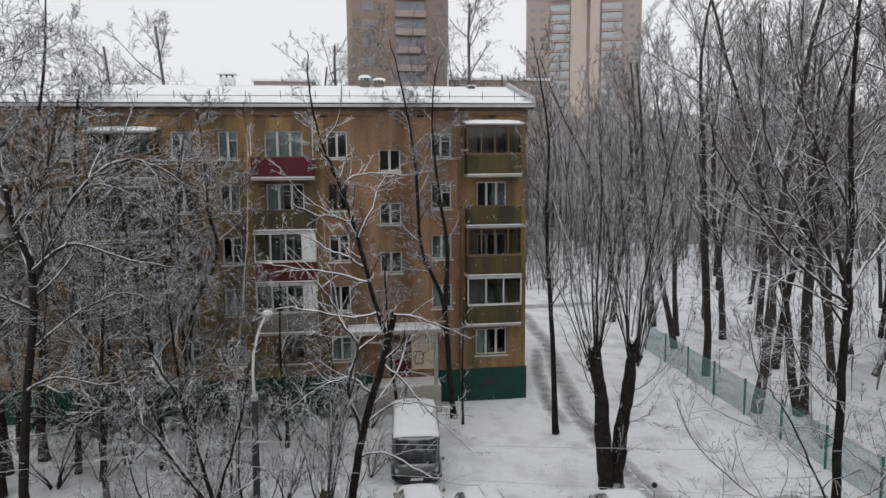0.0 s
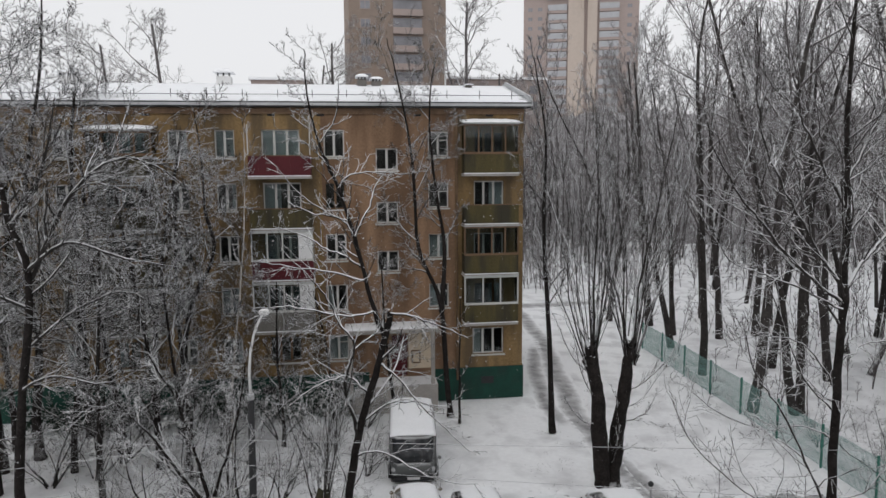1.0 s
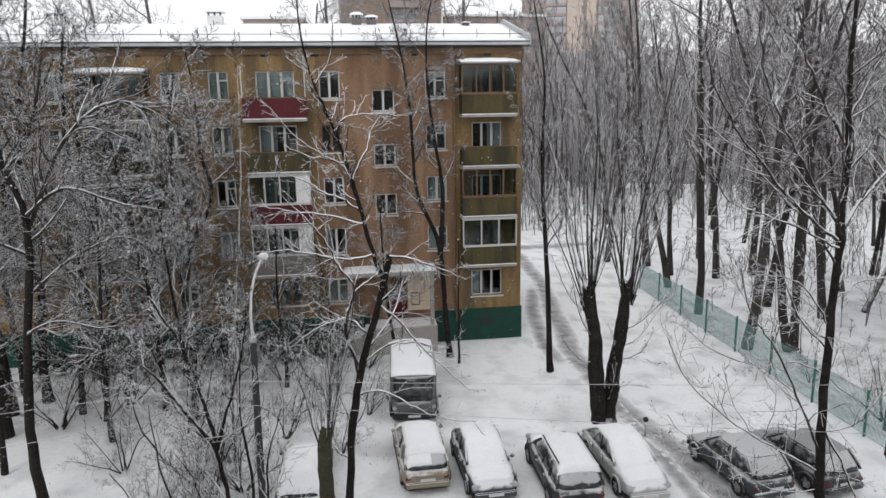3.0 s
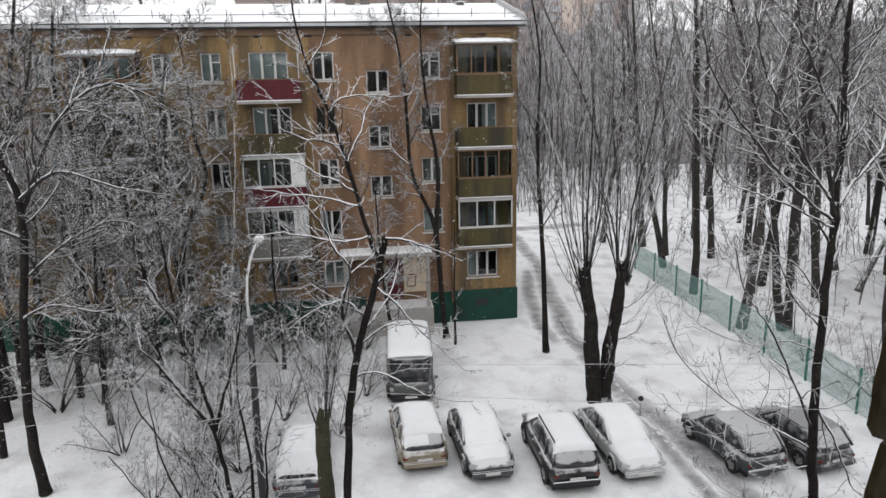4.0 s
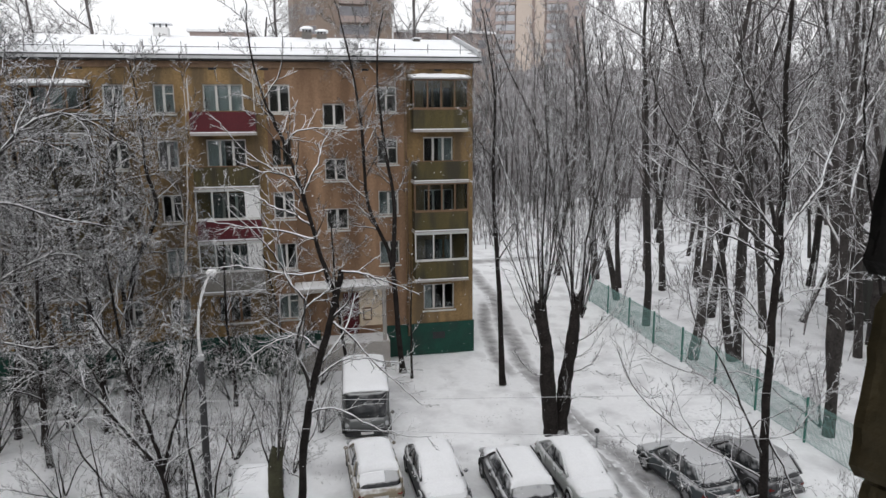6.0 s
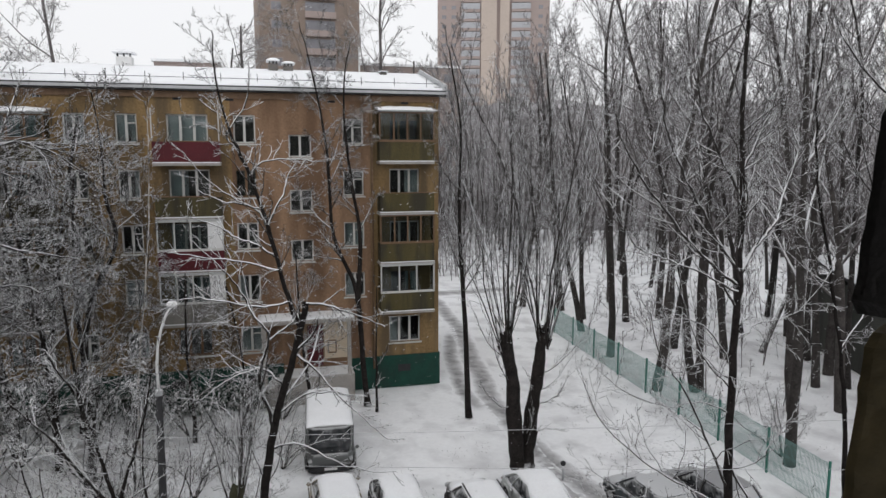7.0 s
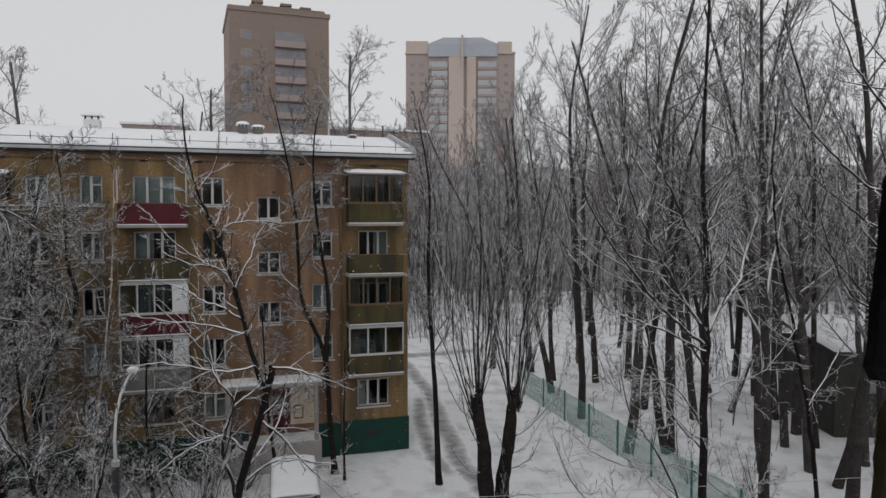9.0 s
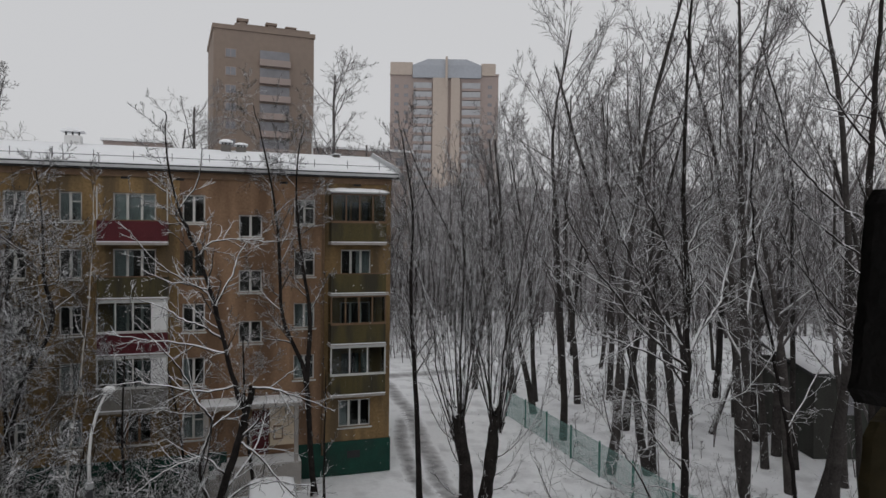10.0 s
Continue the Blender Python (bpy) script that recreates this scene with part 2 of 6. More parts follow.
def loft(bm, rings, close=True):
    """Skins rings of equally many points, and caps both ends."""
    made = [[bm.verts.new(p) for p in ring] for ring in rings]
    count = len(made[0])
    for a, b in zip(made, made[1:]):
        for i in range(count if close else count - 1):
            j = (i + 1) % count
            bm.faces.new((a[i], a[j], b[j], b[i]))
    if close:
        bm.faces.new(made[0][::-1])
        bm.faces.new(made[-1])
    return bm


def tube(bm, points, radii, sides=6):
    """A round bar along points."""
    rings = []
    for i, p in enumerate(points):
        p = Vector(p)
        d = (Vector(points[min(i + 1, len(points) - 1)]) - Vector(points[max(i - 1, 0)])).normalized()
        u = d.cross(Vector((0.31, 0.87, 0.38))).normalized()
        v = d.cross(u)
        r = radii[i] if isinstance(radii, (list, tuple)) else radii
        rings.append([p + r * (math.cos(a) * u + math.sin(a) * v) for a in (2 * math.pi * s / sides for s in range(sides))])
    return loft(bm, rings)


def drift(bm, x0, x1, y0, y1, z, height, rng, nx=8, ny=8, foot=None):
    """A settled layer of snow with a soft, uneven top and rounded rim; foot(x, y) gives the surface under it."""
    foot = foot or (lambda x, y: z)
    top, low = [], []
    for i in range(nx + 1):
        for j in range(ny + 1):
            u, v = i / nx, j / ny
            x, y = x0 + (x1 - x0) * u, y0 + (y1 - y0) * v
            rim = min(1.0, 4.0 * min(u, 1 - u, v, 1 - v) + 0.25)
            top.append(bm.verts.new((x, y, foot(x, y) + height * rim * (0.85 + 0.3 * rng.random()))))
    at = lambda i, j: top[i * (ny + 1) + j]
    for i in range(nx):
        for j in range(ny):
            bm.faces.new((at(i, j), at(i + 1, j), at(i + 1, j + 1), at(i, j + 1)))
    rim = [at(i, 0) for i in range(nx)] + [at(nx, j) for j in range(ny)] + [at(i, ny) for i in range(nx, 0, -1)] + [at(0, j) for j in range(ny, 0, -1)]
    low = [bm.verts.new((q.co.x, q.co.y, foot(q.co.x, q.co.y) + 0.004)) for q in rim]
    for i in range(len(rim)):
        j = (i + 1) % len(rim)
        bm.faces.new((rim[i], low[i], low[j], rim[j]))
    return bm


# ---- ground ----
def ground_height(x, y):
    """Nearly level yard, rising gently into the far woods."""
    far = max(0.0, y - 120.0, (x - 120.0) * 0.8)
    swell = noise.noise(Vector((x * 0.35, y * 0.35, 0))) * 0.05 + noise.noise(Vector((x * 1.3, y * 1.3, 4))) * 0.02
    return min(16.0, far * 0.085) + (swell if abs(x) < 60 and y < 70 else 0.0) - 0.03


def build_ground():
    near = [i * 0.8 for i in range(-60, 61)]
    xs = [-1600, -800, -400, -200, -120, -80, -60] + near + [54, 60, 70, 85, 100, 120, 150, 200, 300, 400, 800, 1600]
    ys = [-1600, -800, -300, -120, -70] + near + [54, 60, 75, 90, 120, 150, 200, 250, 300, 400, 800, 1600]
    verts = [(x, y, ground_height(x, y)) for x in xs for y in ys]
    ny = len(ys)
    faces = [(i * ny + j, (i + 1) * ny + j, (i + 1) * ny + j + 1, i * ny + j + 1) for i in range(len(xs) - 1) for j in range(ny - 1)]
    me = bpy.data.meshes.new("ground")
    me.from_pydata(verts, [], faces)
    me.polygons.foreach_set("use_smooth", [True] * len(me.polygons))
    me.materials.append(SNOW)
    tagged(new("ground", me), "snow-covered yard and woodland ground, lightly trodden", "ground", kind="structure")


build_ground()


def rut(points, width, label, seed, name="path"):
    """A soft-edged strip of trodden slush laid on the snow; how worn it is fades towards its rims."""
    bm = bmesh.new()
    worn = bm.verts.layers.float.new("worn")
    rows, line = [], []
    for a, b in zip(points, points[1:]):
        steps = max(2, int((Vector(b) - Vector(a)).length / 0.35))
        line += [Vector(a).lerp(Vector(b), i / steps) for i in range(steps)]
    for i, p in enumerate(line):
        d = (line[min(i + 1, len(line) - 1)] - line[max(i - 1, 0)]).normalized()
        side = Vector((-d.y, d.x))
        p = p + side * 0.25 * noise.noise(Vector((i * 0.07, seed, 0)))
        ends = min(1.0, i / 8, (len(line) - 1 - i) / 8)
        row = []
        for k in range(-4, 5):
            q = p + side * width * k / 4
            v = bm.verts.new((q.x, q.y, ground_height(q.x, q.y) + (0.004 if abs(k) == 4 else 0.012)))
            v[worn] = ends * max(0.0, 1 - (k / 4) ** 2)
            row.append(v)
        rows.append(row)
    for a, b in zip(rows, rows[1:]):
        for i in range(8):
            bm.faces.new((a[i], a[i + 1], b[i + 1], b[i]))
    ob = part(name, bm, SLUSH, smooth=True)
    tagged(ob, label, "path", kind="structure")


rut([(5.5, 24.0), (4.6, 12.0), (3.2, 4.0), (2.2, -3.0), (2.0, -9.0), (2.6, -14.0), (3.0, -20.0), (3.2, -30.0)], 0.85, "dark wheel rut of grey slush across the snow", 3)
rut([(3.8, 12.0), (1.9, 4.0), (1.0, -2.0), (1.2, -6.5)], 0.65, "narrow trodden path of slush beside the house", 5)
rut([(2.4, -6.0), (1.9, -10.0), (1.9, -14.5), (1.7, -20.0), (1.7, -30.0)], 0.45, "dark wheel rut of grey slush across the snow", 9)
rut([(1.0, 24.5), (4.5, 24.2), (9.5, 24.6), (16, 25.5)], 1.6, "cleared grey lane crossing behind the house", 7, "lane")


# ---- the five-storey house ----
FLOOR = [2.6 + 2.75 * k for k in range(5)]          # window sills
DECK = [None, 4.6, 7.3, 10.0, 12.7]                 # balcony floors
LEFT_END, TOP, DEPTH = -36.0, 16.25, 12.0
house = thing("apartment_house", "ochre five-storey brick apartment house with snowy low-pitched roof", "house")


def pierced_wall(x0, x1, z0, z1, holes, y=0.0, thick=0.35):
    """A wall facing -y with openings that go through it."""
    xs = sorted({x0, x1, *[v for h in holes for v in h[:2]]})
    zs = sorted({z0, z1, *[v for h in holes for v in h[2:]]})
    bm = bmesh.new()
    quad = lambda *ps: bm.faces.new([bm.verts.new(p) for p in ps])
    for a, b in zip(xs, xs[1:]):
        for c, d in zip(zs, zs[1:]):
            if any(h[0] <= a and b <= h[1] and h[2] <= c and d <= h[3] for h in holes):
                continue
            quad((a, y, c), (b, y, c), (b, y, d), (a, y, d))
            quad((a, y + thick, d), (b, y + thick, d), (b, y + thick, c), (a, y + thick, c))
    for a, b, c, d in holes:
        quad((a, y, c), (a, y, d), (a, y + thick, d), (a, y + thick, c))
        quad((b, y, d), (b, y, c), (b, y + thick, c), (b, y + thick, d))
        quad((a, y, d), (b, y, d), (b, y + thick, d), (a, y + thick, d))
        quad((b, y, c), (a, y, c), (a, y + thick, c), (b, y + thick, c))
    for a in (x0, x1):
        quad((a, y, z0), (a, y + thick, z0), (a, y + thick, z1), (a, y, z1))
    quad((x0, y, z1), (x1, y, z1), (x1, y + thick, z1), (x0, y + thick, z1))
    bmesh.ops.remove_doubles(bm, verts=bm.verts[:], dist=0.0005)
    return bm


def window(x0, x1, z0, z1, lights, frame_mat, rng, sill=True, curtain=0.5, y=0.14):
    """A framed window in the wall's opening: outer frame, mullions, one pane a light, a sill with snow and perhaps curtains."""
    w = part("window", boxes((x0, x1, y, y + 0.07, z0, z0 + 0.07), (x0, x1, y, y + 0.07, z1 - 0.07, z1),
                             (x0, x0 + 0.07, y, y + 0.07, z0 + 0.07, z1 - 0.07), (x1 - 0.07, x1, y, y + 0.07, z0 + 0.07, z1 - 0.07)), frame_mat, house)
    step = (x1 - x0) / lights
    for i in range(lights):
        a, b = x0 + i * step + 0.05, x0 + (i + 1) * step - 0.05
        part("pane", boxes((a, b, y + 0.03, y + 0.036, z0 + 0.06, z1 - 0.06)), PANE, w).visible_shadow = False
        if i:
            part("mullion", boxes((x0 + i * step - 0.06, x0 + i * step + 0.06, y - 0.01, y + 0.08, z0 + 0.06, z1 - 0.06)), frame_mat, w)
    if lights == 2 and rng.random() < 0.6:
        part("transom", boxes((x0 + step + 0.06, x1 - 0.07, y, y + 0.065, z1 - 0.48, z1 - 0.42)), frame_mat, w)
    if sill:
        part("sill", boxes((x0 - 0.08, x1 + 0.08, -0.10, y, z0 - 0.10, z0 - 0.02), bevel=0.012), WHITE, w, "white-painted sill with a rim of snow")
    if rng.random() < curtain:
        bm = bmesh.new()
        span = (x1 - x0) * rng.choice((0.3, 0.45, 1.0))
        left = rng.random() < 0.5
        a = x0 if left else x1 - span
        top, low = [], []
        for i in range(13):
            x, yy = a + span * i / 12, y + 0.30 + 0.04 * (-1) ** i
            top.append(bm.verts.new((x, yy, z1)))
            low.append(bm.verts.new((x, yy, z0)))
        for i in range(12):
            bm.faces.new((low[i], low[i + 1], top[i + 1], top[i]))
        part("curtain", bm, CURTAIN, w, "pale hanging curtain", smooth=True)


def balcony(x0, x1, deck, parapet, rng, glazing=None, lights=3, panel=0.0, cover=0.0, posts=False, glaze_top=2.55):
    """A projecting balcony: slab, three-sided parapet with a snowy rail, and perhaps glazing, a solid panel and a roof."""
    b = part("balcony", boxes((x0, x1, -1.0, 0.02, deck - 0.16, deck), bevel=0.015), CONCRETE, house)
    part("parapet", boxes((x0 + 0.02, x1 - 0.02, -0.99, -0.95, deck + 0.03, deck + 1.0), (x0 + 0.02, x0 + 0.06, -0.95, 0.0, deck + 0.03, deck + 1.0),
                          (x1 - 0.06, x1 - 0.02, -0.95, 0.0, deck + 0.03, deck + 1.0)), parapet, b)
    for i in range(1, 6):
        x = x0 + (x1 - x0) * i / 6
        part("batten", boxes((x - 0.015, x + 0.015, -1.003, -0.99, deck + 0.03, deck + 1.0)), parapet, b)
    part("handrail", boxes((x0, x1, -1.02, -0.93, deck + 1.0, deck + 1.05), bevel=0.01), WHITE if glazing is WHITE else WOODFRAME, b)
    part("snow_rim", boxes((x0, x1, -1.03, -0.99, deck - 0.025, deck + 0.02), bevel=0.01), SNOWCAP, b, "rim of snow on the slab edge")
    if glazing:
        z0, z1 = deck + 1.05, deck + glaze_top
        f = part("glazing_frame", boxes((x0, x1, -1.0, -0.94, z0, z0 + 0.07), (x0, x1, -1.0, -0.94, z1 - 0.08, z1),
                                        (x0, x0 + 0.07, -1.0, -0.94, z0, z1), (x1 - 0.07, x1, -1.0, -0.94, z0, z1)), glazing, b)
        end = x1 - panel
        for i in range(lights):
            a, c = x0 + 0.06 + (end - x0 - 0.1) * i / lights, x0 + 0.06 + (end - x0 - 0.1) * (i + 1) / lights
            part("pane", boxes((a, c, -0.972, -0.966, z0 + 0.06, z1 - 0.07)), PANE, f).visible_shadow = False
            if i:
                part("mullion", boxes((a - 0.035, a + 0.035, -1.005, -0.935, z0 + 0.06, z1 - 0.07)), glazing, f)
        for x in (x0 + 0.01, x1 - 0.016):
            part("pane", boxes((x, x + 0.006, -0.93, -0.05, z0 + 0.06, z1 - 0.07)), PANE, f).visible_shadow = False
        if panel:
            part("panel", boxes((end, x1 - 0.07, -0.99, -0.95, z0 + 0.06, z1 - 0.07)), WHITEBOARD, f, "solid white panel")
        part("glazing_roof", boxes((x0 - 0.03, x1 + 0.03, -1.04, 0.0, z1, z1 + 0.05)), METAL, b)
    if cover:
        bm = bmesh.new()
        box(bm, x0 - 0.1, x1 + 0.1, -1.25, 0.0, cover, cover + 0.05)
        for v in bm.verts:
            v.co.z += 0.16 * (v.co.y + 1.25)
        part("awning", bm, METAL, b)
        bm = drift(bmesh.new(), x0 - 0.1, x1 + 0.1, -1.27, -0.02, 0, 0.10, rng, 14, 5, lambda x, y: cover + 0.05 + 0.16 * (y + 1.25))
        part("awning_snow", bm, SNOWCAP, b, "even layer of fresh snow", smooth=True)
    if posts:
        for x in (x0 + 0.03, x1 - 0.03):
            part("post", boxes((x - 0.025, x + 0.025, -0.98, -0.93, deck + 1.0, deck + 2.6)), WHITE, b)


def build_house():
    rng = random.Random(21)
    holes, plan = [], []
    add = lambda x0, x1, z0, h, lights, mat, sill=True, curtain=0.5: (holes.append((x0, x1, z0, z0 + h)), plan.append((x0, x1, z0, z0 + h, lights, mat, sill, curtain)))
    for k, z in enumerate(FLOOR):
        white = lambda: WHITE if rng.random() < 0.8 else WOODFRAME
        if k:
            add(-5.25, -4.15, z, 1.32, 2, WHITE)
        add(-10.77, -9.69, z, 1.42, 2, white())
        add(-16.30, -15.30, z, 1.42, 2, white(), curtain=0.9)
        add(-18.62, -17.65, z, 1.42, 2, WHITE)
        add(-24.20, -23.10, z, 1.45, 2, WHITE)
        add(-33.4, -32.2, z, 1.42, 2, WHITE)
        if k == 0:
            add(-2.83, -1.07, z, 1.48, 3, WHITE, curtain=1.0)
            add(-13.9, -12.2, z, 1.45, 3, WOODFRAME)
            add(-21.7, -19.9, z, 1.45, 3, WOODFRAME)
        else:
            add(-2.75, -1.10, z - (0.0 if k == 3 else 0.1), 1.42, 3, WHITE if k in (2, 3) else WOODFRAME, False, 0.8)
            add(-13.95, -12.0, z - 0.05, 1.48, 3, WHITE, False, 0.6)
            add(-21.8, -19.7, z - 0.05, 1.45, 3, WOODFRAME if k != 3 else WHITE, False)
            add(-29.4, -27.4, z - 0.05, 1.45, 3, WHITE, False)
    for z in (7.40, 10.05, 12.90):
        add(-8.05, -6.88, z, 1.15, 2, WHITE, curtain=0.0)
    door = (-7.35, -6.50, 1.52, 3.85)
    for x0, x1, mat in ((LEFT_END, -10.9, OCHRE), (-10.9, -3.8, ROSE), (-3.8, 0.0, OCHRE)):
        inside = [h for h in holes + [door] if x0 <= h[0] and h[1] <= x1]
        part("wall", pierced_wall(x0, x1, 0.0, TOP, inside), mat, house)
    part("wall", boxes((-0.35, 0.0, 0.35, DEPTH, 0, TOP)), OCHRE, house)
    part("wall", boxes((LEFT_END, LEFT_END + 0.35, 0.35, DEPTH, 0, TOP)), OCHRE, house)
    part("wall", boxes((LEFT_END + 0.35, -0.35, DEPTH - 0.35, DEPTH, 0, TOP)), OCHRE, house)
    gable = bmesh.new()
    loft(gable, [[(x, 0.0, TOP), (x, DEPTH, TOP), (x, DEPTH / 2, TOP + 1.45)] for x in (-0.35, 0.0)])
    part("gable", gable, OCHRE, house)
    for k in range(5):
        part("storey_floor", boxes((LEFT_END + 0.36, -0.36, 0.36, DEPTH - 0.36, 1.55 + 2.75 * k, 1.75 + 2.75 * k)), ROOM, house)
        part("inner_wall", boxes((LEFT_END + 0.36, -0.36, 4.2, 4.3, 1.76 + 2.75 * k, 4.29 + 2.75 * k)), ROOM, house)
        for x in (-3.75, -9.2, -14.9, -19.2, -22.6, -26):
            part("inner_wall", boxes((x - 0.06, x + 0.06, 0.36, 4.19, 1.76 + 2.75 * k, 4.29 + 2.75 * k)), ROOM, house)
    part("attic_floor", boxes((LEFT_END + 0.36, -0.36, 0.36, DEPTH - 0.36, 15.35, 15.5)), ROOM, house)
    for w in plan:
        window(*w[:6], rng, w[6], w[7])
    # plinth, proud of the wall
    part("plinth", boxes((LEFT_END, -8.62, -0.07, -0.003, 0, 1.84), (-4.98, 0.06, -0.07, -0.003, 0, 1.84), (0.003, 0.06, -0.003, DEPTH, 0, 1.84)), GREEN, house, "dark green painted plinth")
    for x in (-18.1, -14.0, -10.2, -2.0, -23.6):
        part("cellar_window", boxes((x - 0.35, x + 0.35, -0.076, -0.071, 0.9, 1.3)), BLACKTRIM, house)
    for x in (-31.5, -25.2, -19.6, -13.4, -10.9, -5.8, -1.9):
        part("attic_vent", boxes((x - 0.2, x + 0.2, -0.012, -0.003, 15.72, 16.02)), BLACKTRIM, house, "small dark attic air opening")
    # Brown on this added pipe stands in for the shade beside the balcony.
    part("downpipe", tube(bmesh.new(), [(-3.72, -0.12, 16.2), (-3.72, -0.12, 1.2)], 0.06, 8), WOODFRAME, house, "brown downpipe darkened to stand for the shaded corner strip", True)
    # roof: two slopes, eaves, snow, rail, shafts
    slope = lambda y: TOP + 0.12 + 1.55 * (1 - abs(y - 6.0) / 6.5)
    for y0, y1 in ((-0.5, 6.0), (6.0, 12.5)):
        bm = bmesh.new()
        loft(bm, [[(x, y0, slope(y0)), (x, y1, slope(y1)), (x, y1, slope(y1) + 0.06), (x, y0, slope(y0) + 0.06)] for x in (LEFT_END - 0.3, 0.3)])
        roof = part("roof", bm, DARKMETAL, house, "sheet-metal roof slope under snow")
        rim = drift(bmesh.new(), LEFT_END - 0.28, 0.28, y0 + 0.03, y1, 0, 0.13, rng, 90, 10, lambda x, y: slope(y) + 0.06)
        part("snow_layer", rim, SNOWCAP, roof, "smooth fresh snow", True)
    part("eaves_board", boxes((LEFT_END - 0.3, 0.3, -0.5, -0.44, TOP - 0.02, TOP + 0.12)), METAL, house, "pale metal eaves edge")
    part("soffit", boxes((LEFT_END - 0.3, 0.3, -0.44, 0.0, TOP - 0.10, TOP - 0.01)), BLACKTRIM, house, "dark eaves soffit")
    part("cornice", boxes((LEFT_END, 0.0, -0.12, -0.003, TOP - 0.42, TOP - 0.11)), WOODFRAME, house, "dark brown cornice band under the eaves")
    for y0, y1 in ((-0.5, 6.0), (12.5, 6.0)):
        bm = bmesh.new()
        loft(bm, [[(0.30, y0, slope(y0) - 0.1), (0.36, y0, slope(y0) - 0.1), (0.36, y0, slope(y0) + 0.34), (0.30, y0, slope(y0) + 0.34)],
                  [(0.30, y1, slope(y1) - 0.1), (0.36, y1, slope(y1) - 0.1), (0.36, y1, slope(y1) + 0.34), (0.30, y1, slope(y1) + 0.34)]])
        part("verge_board", bm, METAL, house, "dark verge board capped with snow")
    for i in range(20):
        x = -0.6 - 1.78 * i
        part("rail_post", boxes((x - 0.015, x + 0.015, 0.30, 0.33, slope(0.3), slope(0.3) + 0.55)), DARKMETAL, house)
    part("roof_rail", tube(bmesh.new(), [(LEFT_END, 0.315, slope(0.3) + 0.30), (0.1, 0.315, slope(0.3) + 0.30)], 0.015, 6), DARKMETAL, house)
    for x, w, h, label in ((-16.5, 0.8, 1.0, "whitewashed vent shaft with a snowy metal cap"), (-8.6, 0.55, 0.8, "dark brick vent shaft with a snowy cap"),
                           (-7.75, 0.55, 0.65, "dark brick vent shaft with a snowy cap"), (-24.9, 1.0, 0.9, "pale vent shaft with a snowy metal cap"),
                           (-2.2, 0.4, 0.3, "low dark roof hatch under snow")):
        z = slope(5.0)
        s = part("vent_shaft", boxes((x - w / 2, x + w / 2, 4.7, 5.4, z - 0.2, z + h * 0.62), bevel=0.02), WHITEBOARD if w > 0.7 else ROOM, house, label)
        for dx in (-w / 2 + 0.08, 0.0, w / 2 - 0.08):
            part("cap_leg", boxes((x + dx - 0.04, x + dx + 0.04, 4.76, 4.84, z + h * 0.62, z + h * 0.8)), DARKMETAL, s)
        cap = bmesh.new()
        loft(cap, [[(x - w * q, 5.05 - 0.5 * q * 1.6, z + h * zz), (x + w * q, 5.05 - 0.5 * q * 1.6, z + h * zz), (x + w * q, 5.05 + 0.5 * q * 1.6, z + h * zz), (x - w * q, 5.05 + 0.5 * q * 1.6, z + h * zz)]
                   for q, zz in ((0.68, 0.8), (0.70, 0.86), (0.30, 1.05))])
        part("cap", cap, SNOWCAP, s)
    # balconies
    for k, (par, glz, cover) in enumerate(((OLIVE, WHITE, 0), (OLIVE, WOODFRAME, 0), (OLIVE, None, 0), (OLIVE, WOODFRAME, 15.28)), 1):
        balcony(-3.45, -0.47, DECK[k], par, rng, glz, 3 if k == 1 else 4, cover=cover, glaze_top=2.56)
    for k, (par, glz, panel, posts) in enumerate(((GREYBOARD, WHITE, 0.75, 0), (MAROON, WHITE, 0.75, 0), (OLIVE, None, 0, 0), (MAROON, None, 0, 1)), 1):
        balcony(-14.55, -11.40, DECK[k] - 0.05, par, rng, glz, 3, panel, posts=posts)
    for k, (par, glz, cover) in enumerate(((GREYBOARD, WOODFRAME, 0), (OLIVE, WOODFRAME, 0), (OLIVE, WOODFRAME, 0), (OLIVE, WOODFRAME, 14.95)), 1):
        balcony(-22.30, -19.15, DECK[k], par, rng, glz, 4, cover=cover, glaze_top=2.2)
    for k in range(1, 5):
        balcony(-30.3, -26.3, DECK[k], GREYBOARD, rng, WHITE if k == 1 else WOODFRAME, 4)
    # entrance
    leaf = part("entrance_door", boxes((-7.35, -6.50, 0.10, 0.16, 1.52, 3.85), bevel=0.01), MAROON, house, "maroon steel entrance door")
    part("door_handle", tube(bmesh.new(), [(-6.62, 0.04, 2.5), (-6.62, 0.04, 2.75)], 0.015, 6), METAL, leaf)
    pan = part("entrance_panel", boxes((-6.44, -5.20, -0.05, -0.004, 1.95, 4.30), bevel=0.01), CREAM, house, "cream rendered panel beside the door")
    part("notice_frame", boxes((-6.28, -5.78, -0.075, -0.052, 2.25, 2.32), (-6.28, -5.78, -0.075, -0.052, 2.92, 2.99), (-6.28, -6.21, -0.075, -0.052, 2.32, 2.92),
                               (-5.85, -5.78, -0.075, -0.052, 2.32, 2.92)), WOODFRAME, pan, "small brown notice frame")
    c = part("canopy", boxes((-9.9, -4.95, -1.7, -0.003, 4.36, 4.58), bevel=0.03), CONCRETE, house, "concrete entrance canopy under snow")
    part("canopy_snow", drift(bmesh.new(), -9.88, -4.97, -1.68, -0.02, 4.58, 0.12, rng, 18, 6), SNOWCAP, c, "", True)
    for x in (-9.6, -5.25):
        part("canopy_post", boxes((x - 0.1, x + 0.1, -1.55, -1.35, 0, 4.36), bevel=0.02), CONCRETE, c)
